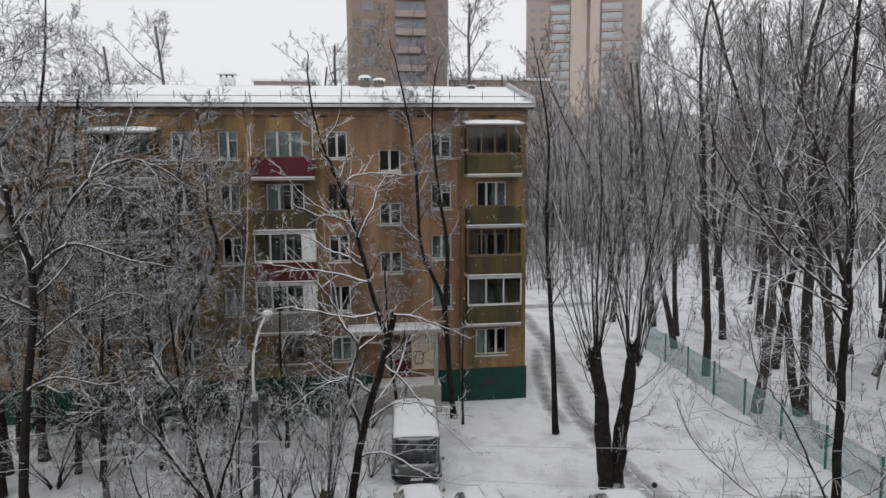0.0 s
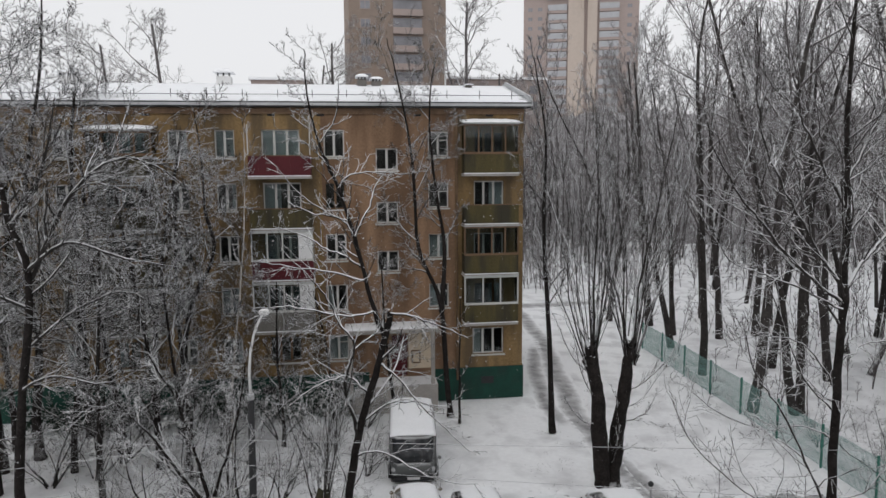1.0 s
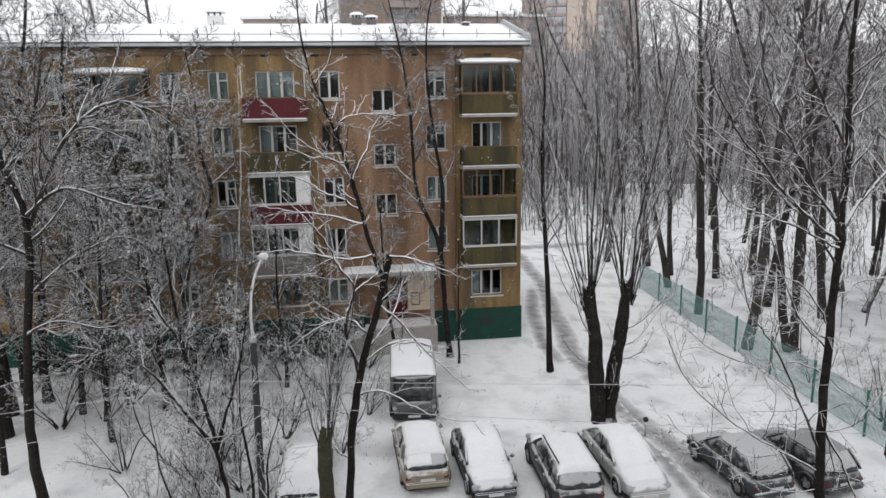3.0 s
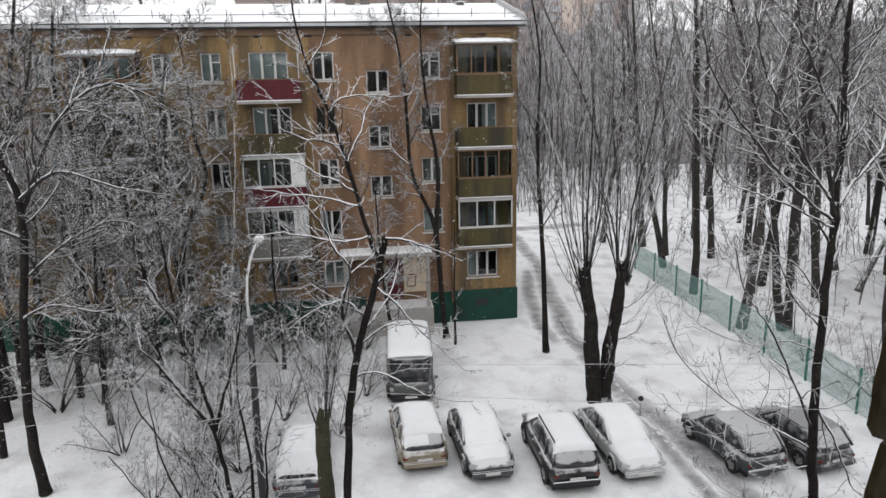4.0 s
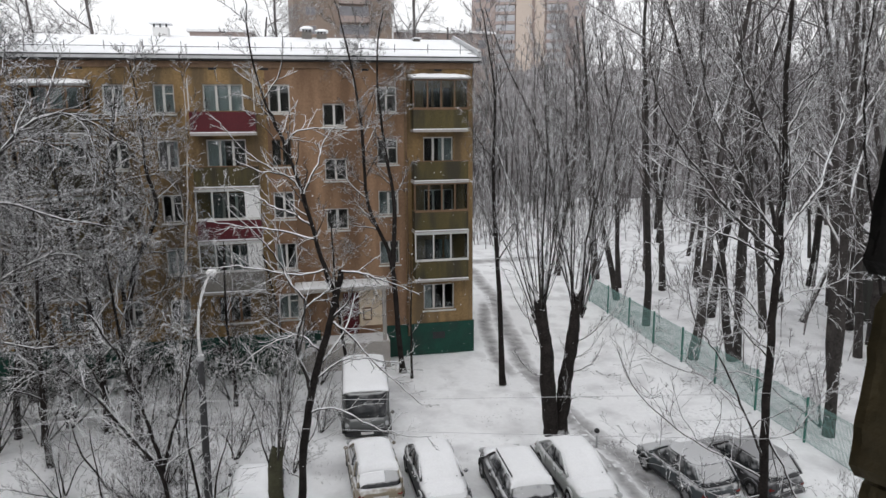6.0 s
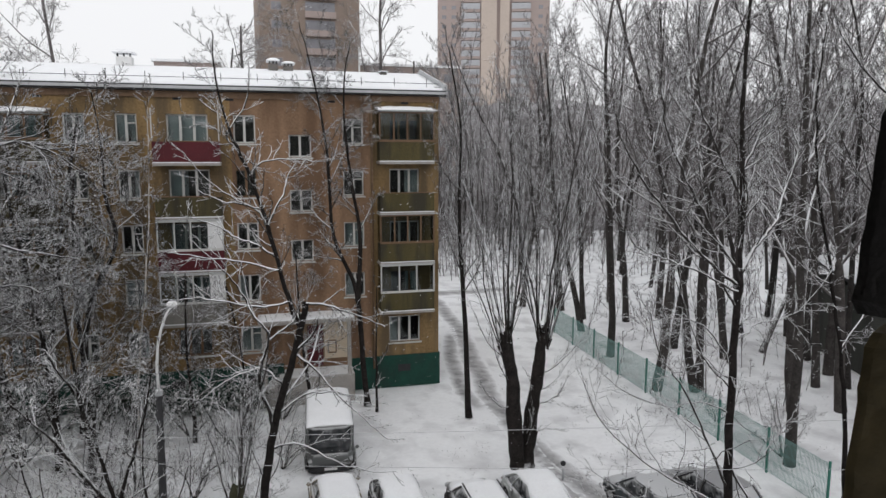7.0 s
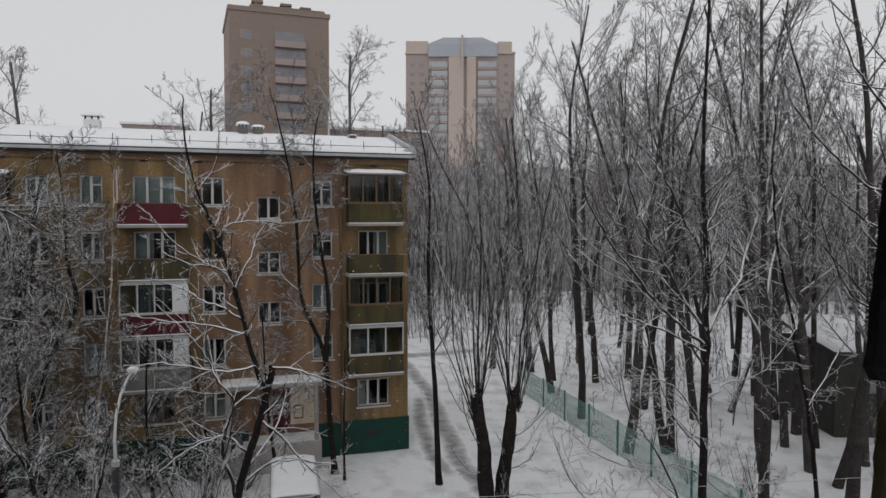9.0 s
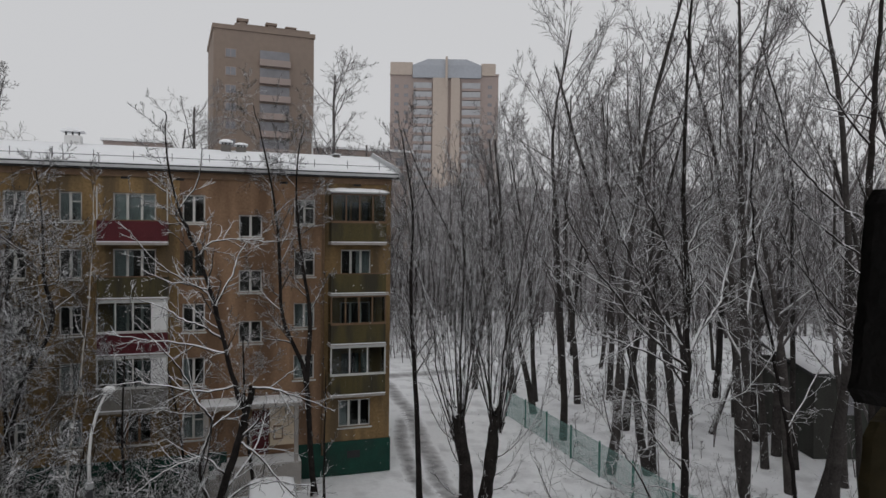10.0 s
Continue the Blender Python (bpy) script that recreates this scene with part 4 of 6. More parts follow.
    # Black box added low down to block light and darken the ground beneath.
    part("underbody", boxes((-0.88 * w, 0.88 * w, -0.47 * L, 0.46 * L, 0.15, zb + 0.06), bevel=0.03), BLACKTRIM, car, "black underside and skirts, added to block light below")
    # wheels
    R = 0.31 if kind not in ("suv", "van") else 0.35
    for s in (-1, 1):
        for y in (-0.31, 0.31):
            hub = Vector((s * (w - 0.10), y * L, R))
            prof = [(-0.10, 0.62), (-0.105, 0.92), (-0.08, 1.0), (0.08, 1.0), (0.105, 0.92), (0.10, 0.62)]
            ring = [[hub + Vector((px, R * pr * math.cos(a), R * pr * math.sin(a))) for px, pr in prof] for a in (2 * math.pi * i / 20 for i in range(20))]
            bm = bmesh.new()
            vs = [[bm.verts.new(p) for p in r] for r in ring]
            for i in range(20):
                for j in range(6):
                    bm.faces.new((vs[i][j], vs[i][(j + 1) % 6], vs[(i + 1) % 20][(j + 1) % 6], vs[(i + 1) % 20][j]))
            tyre = part("wheel", bm, RUBBER, car, "", True)
            bm = bmesh.new()
            for i in range(5):
                a = 2 * math.pi * i / 5
                tube(bm, [hub + Vector((s * 0.085, 0, 0)), hub + Vector((s * 0.075, R * 0.6 * math.cos(a), R * 0.6 * math.sin(a)))], 0.04, 5)
            tube(bm, [hub + Vector((s * 0.03, 0, 0)), hub + Vector((s * 0.06, 0, 0))], R * 0.62, 16)
            part("rim", bm, RIM, tyre)
            arch = [hub + Vector((s * 0.07, (R + 0.05) * math.cos(a), (R + 0.05) * math.sin(a))) for a in (math.pi * i / 10 for i in range(11))]
            part("wheel_arch", tube(bmesh.new(), arch, 0.045, 5), BLACKTRIM if kind == "suv" else mat, car)
    # settled snow, following bonnet, screen, roof and boot in one soft sheet
    spine = [(-0.49, deck - 0.08), (-0.46, deck - 0.01), (rear, belt if kind != "saloon" else deck), (roof_r, H - 0.02), ((roof_r + roof_f) / 2, H + 0.01), (roof_f, H - 0.02), (screen + 0.01, belt), (screen + 0.05, bonnet + 0.035), (0.36, bonnet - 0.02), (0.45, bonnet - 0.11), (0.5, bonnet - 0.25)]
    breadth = [(-0.5, 0.72), (-0.44, 0.84), (roof_r, rb / w * 0.97), (roof_f, rb / w * 0.97), (screen, 0.80), (0.30, 0.86), (0.36, 0.82), (0.42, 0.74), (0.5, 0.50)]

    def straight(table, s):
        return float(np.interp(s, [q[0] for q in table], [q[1] for q in table]))

    def sheet(name, s0, s1, u0, u1, label):
        bm = bmesh.new()
        rows, cols = 72, 14
        grid = []
        for i in range(rows + 1):
            s = s0 + (s1 - s0) * i / rows
            hw = straight(breadth, s) * w
            row = []
            for j in range(cols + 1):
                u = u0 + (u1 - u0) * j / cols
                edge = min(1.0, 5 * min(i / rows, 1 - i / rows) + 0.15, 5 * min(j / cols, 1 - j / cols) + 0.15)
                crease = 1 - 0.85 * math.exp(-((s - roof_f) / 0.013) ** 2) - 0.9 * math.exp(-((s - screen - 0.01) / 0.014) ** 2)
                bumpy = 0.8 + 0.35 * noise.noise(Vector((u * 2.2 + seed, s * L * 1.6, seed)))
                row.append(bm.verts.new((u * hw, s * L, straight(spine, s) + 0.01 - 0.07 * abs(u) ** 3 + thick * edge * bumpy * crease)))
            grid.append(row)
        for a, b in zip(grid, grid[1:]):
            for j in range(cols):
                bm.faces.new((a[j], a[j + 1], b[j + 1], b[j]))
        rim = [g[0] for g in grid] + grid[-1][1:] + [g[-1] for g in grid[-2::-1]] + grid[0][-2:0:-1]
        low = [bm.verts.new(v.co - Vector((0, 0, 0.05))) for v in rim]
        for i in range(len(rim)):
            j = (i + 1) % len(rim)
            bm.faces.new((rim[i], low[i], low[j], rim[j]))
        part(name, bm, SNOWCAP, car, label, True)

    if snow:
        sheet("snow_sheet", *snow, -1, 1, "soft layer of fresh snow")
    if patch:
        sheet("snow_patch", *patch, "snow left on part of the car")
    return car


vehicle("car", "beige estate car with red tail lights and snowy roof", (-7.22, -13.35, 0), True, 4.35, 1.78, 1.52, "hatch", paint("beige_car_paint", (0.25, 0.21, 0.15)), 31, (-0.40, 0.46), turn=1, patch=(-0.478, -0.405, -0.95, 0.25))
vehicle("car", "dark grey saloon thickly covered with snow", (-5.05, -14.35, 0), False, 4.35, 1.76, 1.45, "saloon", paint("dark_grey_car_paint", (0.05, 0.055, 0.06)), 32, (-0.47, 0.435), turn=1.5, thick=0.055)
vehicle("car", "black off-road estate with roof rails and snow on top", (-2.38, -15.45, 0), True, 4.45, 1.82, 1.66, "suv", paint("black_car_paint", (0.018, 0.018, 0.020)), 33, (-0.43, 0.46), rack=True, stripe=True, turn=-1)
vehicle("car", "silver-white saloon covered with snow beside the twin-trunked tree", (0.0, -15.2, 0), False, 4.45, 1.76, 1.45, "saloon", paint("silver_car_paint", (0.40, 0.42, 0.41)), 34, (-0.47, 0.435), turn=1, thick=0.055)
vehicle("car", "dark slate hatchback dusted with snow", (3.95, -16.0, 0), True, 3.95, 1.80, 1.52, "hatch", paint("slate_car_paint", (0.030, 0.040, 0.045), dust=0.62), 35, None, stripe=True, turn=6)
vehicle("car", "dark grey estate car lightly dusted with snow", (6.35, -16.1, 0), True, 3.95, 1.78, 1.50, "hatch", paint("charcoal_car_paint", (0.030, 0.030, 0.034), dust=0.32), 36, None, turn=8)
vehicle("car", "dark car wholly covered with thick snow under bare trees", (-11.4, -14.4, 0), True, 4.20, 1.74, 1.46, "hatch", paint("dark_blue_car_paint", (0.04, 0.045, 0.06)), 37, (-0.485, 0.465), turn=-2, thick=0.12)
vehicle("van", "grey delivery van with snowy roof and dark windscreen", (-6.95, -7.70, 0), False, 4.9, 2.10, 2.18, "van", paint("grey_van_paint", (0.10, 0.105, 0.105), dust=0.3), 38, (-0.48, 0.45), turn=-4)


# ---- bare trees ----
UP = Vector((0, 0, 1))


def grow(paths, rng, p, d, length, radius, depth, rule):
    """Adds a branch and, below it, its own branches, to paths of (points, first radius, last radius, depth)."""
    steps = rule["steps"][depth]
    wander, lift = rule["wander"][depth], rule["lift"][depth]
    pts, p, d = [tuple(p)], Vector(p), Vector(d).normalized()
    dirs = [d.copy()]
    for _ in range(steps):
        d = (d + wander * Vector((rng.gauss(0, 1), rng.gauss(0, 1), rng.gauss(0, 1))) + lift * UP).normalized()
        p = p + d * (length / steps)
        pts.append(tuple(p))
        dirs.append(d.copy())
    tip = max(rule["least"] * 0.8, radius * rule["taper"][depth])
    paths.append((pts, radius, tip, depth))
    sprout(paths, rng, pts, dirs, length, radius, tip, depth, rule)


def sprout(paths, rng, pts, dirs, length, radius, tip, depth, rule):
    if depth + 1 >= len(rule["steps"]):
        return
    count = max(1, round(rule["kids"][depth] * rng.uniform(0.8, 1.2)))
    first = rule["from"][depth]
    for c in range(count):
        t = first + (1 - first) * (c + rng.random()) / count
        f = t * (len(pts) - 1)
        i = min(int(f), len(pts) - 2)
        at = Vector(pts[i]).lerp(Vector(pts[i + 1]), f - i)
        along = dirs[min(i + 1, len(dirs) - 1)]
        side = along.orthogonal().normalized()
        side.rotate(Matrix.Rotation(rng.uniform(0, 2 * math.pi), 3, along))
        angle = radians(rng.gauss(rule["angle"][depth], 9))
        r = radius + (tip - radius) * t
        grow(paths, rng, at, along * math.cos(angle) + side * math.sin(angle), length * rule["ratio"][depth] * rng.uniform(0.6, 1.15) * (1.1 - 0.55 * t),
             max(rule["least"], r * rule["thin"][depth]), depth + 1, rule)


def limb(paths, rng, pts, radius, tip, depth, rule):
    """A given main limb, smoothed, with grown branches on it."""
    pts = [Vector(p) for p in pts]
    fine = []
    for i in range(len(pts) - 1):
        a, b, c, d = pts[max(i - 1, 0)], pts[i], pts[i + 1], pts[min(i + 2, len(pts) - 1)]
        for s in range(5):
            t = s / 5
            fine.append(0.5 * ((2 * b) + (c - a) * t + (2 * a - 5 * b + 4 * c - d) * t * t + (3 * b - a - 3 * c + d) * t * t * t))
    fine.append(pts[-1])
    fine = [p + Vector((rng.gauss(0, 0.012), rng.gauss(0, 0.03), rng.gauss(0, 0.012))) for p in fine]
    dirs = [(fine[min(i + 1, len(fine) - 1)] - fine[max(i - 1, 0)]).normalized() for i in range(len(fine))]
    paths.append(([tuple(p) for p in fine], radius, tip, depth))
    length = sum((b - a).length for a, b in zip(fine, fine[1:]))
    sprout(paths, rng, [tuple(p) for p in fine], dirs, length, radius, tip, depth, rule)


def skin(name, paths, mat, parent, most=8):
    """One mesh of tapering tubes along all paths."""
    verts, faces = [], []
    base = 0
    for pts, r0, r1, depth in paths:
        p = np.array(pts)
        n = len(p)
        sides = min(most, 8 if r0 > 0.10 else 5 if r0 > 0.03 else 4 if r0 > 0.014 else 3)
        d = np.gradient(p, axis=0)
        d /= np.linalg.norm(d, axis=1)[:, None] + 1e-9
        ref = np.array((0.31, 0.87, 0.38)) if abs(d[0, 1]) < 0.8 else np.array((0.9, 0.1, 0.3))
        u = np.cross(d, ref)
        u /= np.linalg.norm(u, axis=1)[:, None] + 1e-9
        v = np.cross(d, u)
        r = np.linspace(r0, r1, n)[:, None]
        if depth == 0:
            wob = np.array([noise.noise(Vector((q[0] * 1.7, q[1] * 1.7, q[2] * 1.1))) for q in p])
            r = r * (1 + 0.22 * wob)[:, None] * (1 + 0.3 * np.exp(-np.linspace(0, n, n) * 0.9))[:, None]
        a = np.arange(sides) * 2 * np.pi / sides
        ring = p[:, None] + r[:, None] * (np.cos(a)[None, :, None] * u[:, None] + np.sin(a)[None, :, None] * v[:, None])
        verts.append(ring.reshape(-1, 3))
        i, j = np.meshgrid(np.arange(n - 1), np.arange(sides), indexing="ij")
        k = (j + 1) % sides
        faces.append((base + np.stack([i * sides + j, i * sides + k, (i + 1) * sides + k, (i + 1) * sides + j], -1)).reshape(-1, 4))
        base += n * sides
    verts, faces = np.concatenate(verts), np.concatenate(faces)
    me = bpy.data.meshes.new(name)
    me.vertices.add(len(verts))
    me.vertices.foreach_set("co", verts.ravel())
    me.loops.add(faces.size)
    me.loops.foreach_set("vertex_index", faces.ravel())
    me.polygons.add(len(faces))
    me.polygons.foreach_set("loop_start", np.arange(len(faces)) * 4)
    me.polygons.foreach_set("use_smooth", np.ones(len(faces), bool))
    me.update(calc_edges=True)
    me.materials.append(mat)
    ob = new(name, me)
    ob.parent = parent
    return ob


def tree(name, label, at, paths, trunk_mat, crown_mat, group="", split=0, category="tree"):
    t = thing(name, label, category, at, group)
    skin("trunk", [q for q in paths if q[3] <= split], trunk_mat, t)
    crown = [q for q in paths if q[3] > split]
    if crown:
        skin("crown", crown, crown_mat, t)
    return t


SPREADING = dict(steps=(8, 6, 4, 2, 1), wander=(0.05, 0.13, 0.16, 0.2, 0.2), lift=(0.05, 0.04, 0.05, 0.04, 0.03), taper=(0.35, 0.3, 0.3, 0.4, 0.6), kids=(10, 8, 6, 4, 0),
                 **{"from": (0.25, 0.2, 0.15, 0.15, 0)}, angle=(52, 48, 45, 45, 0), ratio=(0.45, 0.5, 0.5, 0.55, 0), thin=(0.45, 0.5, 0.5, 0.6, 0), least=0.007)
UPRIGHT = dict(steps=(9, 5, 3, 1), wander=(0.045, 0.06, 0.10, 0.12), lift=(0.03, 0.07, 0.08, 0.05), taper=(0.2, 0.25, 0.35, 0.6), kids=(28, 9, 7, 0),
               **{"from": (0.22, 0.12, 0.15, 0)}, angle=(40, 36, 38, 0), ratio=(0.27, 0.42, 0.52, 0), thin=(0.34, 0.5, 0.55, 0), least=0.010)
SHOOTS = dict(steps=(6, 7, 4, 2), wander=(0.03, 0.05, 0.09, 0.1), lift=(0.0, 0.05, 0.07, 0.05), taper=(0.8, 0.2, 0.35, 0.6), kids=(0, 13, 6, 0),
              **{"from": (0.9, 0.15, 0.15, 0)}, angle=(20, 27, 32, 0), ratio=(0.5, 0.27, 0.5, 0), thin=(0.5, 0.45, 0.55, 0), least=0.007)
LIMBED = dict(steps=(8, 6, 5, 3, 1), wander=(0.05, 0.13, 0.17, 0.2, 0.2), lift=(0.04, 0.06, 0.05, 0.04, 0.03), taper=(0.35, 0.3, 0.35, 0.4, 0.6), kids=(9, 9, 6, 4, 0),
              **{"from": (0.15, 0.12, 0.15, 0.15, 0)}, angle=(50, 46, 44, 42, 0), ratio=(0.30, 0.50, 0.52, 0.55, 0), thin=(0.42, 0.5, 0.55, 0.6, 0), least=0.006)
SCRUB = dict(steps=(8, 5, 3, 1), wander=(0.13, 0.2, 0.22, 0.2), lift=(0.03, 0.05, 0.04, 0.03), taper=(0.3, 0.3, 0.4, 0.6), kids=(9, 6, 4, 0),
             **{"from": (0.15, 0.15, 0.15, 0)}, angle=(46, 46, 46, 0), ratio=(0.45, 0.5, 0.5, 0), thin=(0.5, 0.55, 0.6, 0), least=0.006)


# the old tree in front of the house: leaning trunk, broken stub, drooping snowy limbs
def build_front_tree():
    rng = random.Random(51)
    paths = []
    bare = dict(LIMBED, kids=(2, 5, 4, 3, 0))
    limb(paths, rng, [(-0.75, 0, -0.05), (-0.53, 0, 3.0), (-0.39, 0, 4.7), (-0.1, 0, 6.35), (0.32, 0, 7.75), (0.62, 0, 8.8), (0.75, 0, 9.4)], 0.115, 0.085, 0, bare)
    up = dict(LIMBED, kids=(17, 6, 4, 0, 0), steps=(8, 6, 4, 2), angle=(55, 44, 42, 0), ratio=(0.20, 0.42, 0.5, 0), least=0.0075)
    limb(paths, rng, [(0.6, 0, 8.7), (0.25, 0, 9.75), (-0.16, 0, 11.45), (-0.5, 0, 12.6), (-0.8, 0, 13.3), (-1.0, 0, 13.9), (-1.2, 0, 14.9), (-1.25, 0, 16.0)], 0.070, 0.014, 0, up)
    for pts, r in (([(0.75, 0, 9.35), (1.23, -0.1, 9.34), (1.58, -0.2, 9.22), (2.01, -0.3, 9.05), (2.7, -0.4, 8.75)], 0.030),
                   ([(-0.16, 0, 6.0), (-0.25, -0.1, 6.65), (-0.45, -0.2, 7.35), (-0.38, -0.3, 8.0), (-0.18, -0.4, 8.7), (-0.53, -0.5, 9.2), (-0.75, -0.6, 9.75), (-1.2, -0.7, 10.45), (-1.9, -0.8, 11.2)], 0.042),
                   ([(0.17, 0, 7.2), (-0.25, -0.1, 7.7), (-0.6, -0.2, 7.8), (-1.25, -0.35, 7.6), (-1.86, -0.5, 7.2)], 0.028),
                   ([(0.45, 0, 8.05), (0.85, -0.1, 7.75), (1.5, -0.25, 6.95), (2.0, -0.35, 6.45), (2.75, -0.5, 5.7)], 0.028),
                   ([(-0.05, 0, 6.5), (0.64, -0.1, 7.0), (1.25, -0.25, 7.05), (2.25, -0.35, 6.9)], 0.027),
                   ([(-0.24, 0, 5.6), (0.46, -0.1, 5.7), (1.18, -0.25, 5.3), (1.9, -0.35, 4.95), (2.95, -0.5, 4.8)], 0.027),
                   ([(-0.18, -0.4, 8.6), (0.4, -0.3, 9.0), (0.57, -0.3, 9.5)], 0.020),
                   ([(0.1, 0, 10.25), (-0.8, 0.1, 10.5), (-1.65, 0.25, 10.6), (-2.5, 0.35, 10.75)], 0.026),
                   ([(-0.16, 0, 11.45), (-0.5, 0.1, 11.85), (-1.25, 0.2, 12.0), (-1.8, 0.3, 12.3)], 0.024),
                   ([(-0.3, 0, 11.8), (-0.7, -0.1, 11.95), (-1.45, -0.2, 12.5), (-2.0, -0.2, 13.2)], 0.022),
                   ([(-0.12, 0, 11.4), (0.26, 0.1, 12.15), (0.46, 0.2, 12.7), (0.8, 0.3, 13.1)], 0.024),
                   ([(-0.5, 0, 12.6), (-0.2, 0.1, 12.95), (0.5, 0.25, 13.0), (1.35, 0.35, 12.95)], 0.022),
                   ([(-0.8, 0, 13.3), (-1.0, 0.1, 13.6), (-0.55, 0.15, 14.35), (-0.43, 0.25, 15.2)], 0.022),
                   ([(0.0, 0, 10.6), (-0.42, 0.1, 10.9), (-0.85, 0.2, 11.05), (-1.3, 0.3, 11.35), (-2.0, 0.4, 11.6)], 0.026),
                   ([(0.36, 0, 9.45), (-0.3, -0.1, 9.35), (-1.15, -0.2, 9.55), (-1.95, -0.3, 9.7), (-2.6, -0.4, 9.7)], 0.026),
                   ([(-0.4, 0, 4.7), (-0.67, 0.1, 5.5), (-1.07, 0.2, 6.35), (-1.65, 0.3, 6.85)], 0.024),
                   ([(-0.47, 0, 3.7), (-1.2, 0.1, 4.4), (-1.44, 0.25, 5.4), (-1.3, 0.35, 6.3)], 0.022)):
        limb(paths, rng, pts, r * 1.35, 0.011, 1, dict(LIMBED, steps=(8, 6, 6, 4), wander=(0.05, 0.1, 0.10, 0.12), lift=(0.04, 0.06, 0.02, 0.04), kids=(0, 9, 4, 0), ratio=(0.3, 0.42, 0.42, 0), least=0.0078))
    tree("tree", "dark leaning bare tree with drooping snow-lined limbs", (-9.22, -19.5, 0), paths, BARK, TWIG)


build_front_tree()


def build_stump_tree():
    rng, paths = random.Random(52), []
    limb(paths, rng, [(0, 0, 0), (0.0, 0, 2.0), (-0.04, 0, 3.8), (0.08, 0, 4.7)], 0.26, 0.17, 0, dict(SHOOTS, kids=(0, 0, 0, 0)))
    for i in range(9):
        a = rng.uniform(0, 6.28)
        grow(paths, rng, (0.08 * math.cos(a), 0.08 * math.sin(a), rng.uniform(3.8, 4.7)), (0.35 * math.cos(a), 0.35 * math.sin(a), 1), rng.uniform(1.6, 4.2), 0.03, 1, SHOOTS)
    tree("tree", "mossy pollarded trunk with thin young shoots beside the lamp", (-10.38, -19.5, 0), paths, MOSS, TWIG)


build_stump_tree()


def build_twin_tree():
    """Two stout trunks cut back to knobbly heads, each with a broom of long thin shoots."""
    rng, paths = random.Random(53), []
    plain = dict(SHOOTS, kids=(0, 0, 0, 0))
    broom = dict(SHOOTS, kids=(0, 10, 4, 0), wander=(0.03, 0.075, 0.11, 0.1), ratio=(0.5, 0.24, 0.5, 0))
    for trunk, r0, r1 in (([(-0.20, 0, -0.1), (-0.32, 0, 1.2), (-0.44, 0, 2.4), (-0.50, 0, 3.7), (-0.74, 0, 5.0), (-0.85, 0, 5.9)], 0.33, 0.24),
                          ([(0.16, 0.1, -0.1), (0.34, 0.1, 1.2), (0.40, 0.1, 2.4), (0.64, 0.1, 3.8), (0.74, 0.1, 5.0), (0.88, 0.1, 5.9)], 0.31, 0.23)):
        limb(paths, rng, trunk, r0, r1, 0, plain)
        cx, cy, cz = trunk[-1]
        for i in range(5):
            a = rng.uniform(0, 6.28)
            h = rng.uniform(-0.9, 0.0)
            grow(paths, rng, (cx + 0.10 * math.cos(a), cy + 0.10 * math.sin(a), cz + h), (math.cos(a), math.sin(a), 1.4), rng.uniform(0.25, 0.45), rng.uniform(0.08, 0.12), 0, plain)
        for i in range(20):
            a, tilt = rng.uniform(0, 6.28), rng.uniform(0.04, 0.42)
            grow(paths, rng, (cx + 0.22 * math.cos(a), cy + 0.22 * math.sin(a), cz + rng.uniform(-0.8, 0.3)), (tilt * math.cos(a) + 0.08 * math.copysign(1, cx), tilt * math.sin(a), 1),
                 rng.uniform(5.0, 11.0), rng.uniform(0.018, 0.052), 1, broom)
    for pts in ([(0.7, 0.1, 4.0), (1.4, -0.2, 4.4), (2.4, -0.4, 5.6), (3.0, -0.5, 6.8)], [(-0.5, 0, 3.6), (-1.2, -0.3, 4.6), (-1.7, -0.4, 6.4)], [(0.5, 0.1, 2.6), (1.3, -0.4, 3.1), (1.9, -0.5, 4.2)], [(0.6, 0.1, 3.2), (1.6, 0.3, 3.6), (2.6, 0.4, 4.9)], [(-0.4, 0, 2.6), (-1.3, -0.4, 3.0), (-2.1, -0.5, 4.0)], [(-0.6, 0, 4.6), (-1.5, 0.3, 5.4), (-2.3, 0.4, 7.2)], [(0.3, 0.1, 1.4), (1.0, -0.3, 1.7), (1.8, -0.4, 1.5)], [(0.1, -0.2, 1.0), (0.2, -0.5, 2.2), (0.0, -0.6, 4.2)]):
        limb(paths, rng, pts, 0.033, 0.008, 1, broom)
    tree("tree", "twin-trunked pollarded tree with many thin upright shoots", (0.83, -11.15, 0), paths, BARK, TWIG)


build_twin_tree()


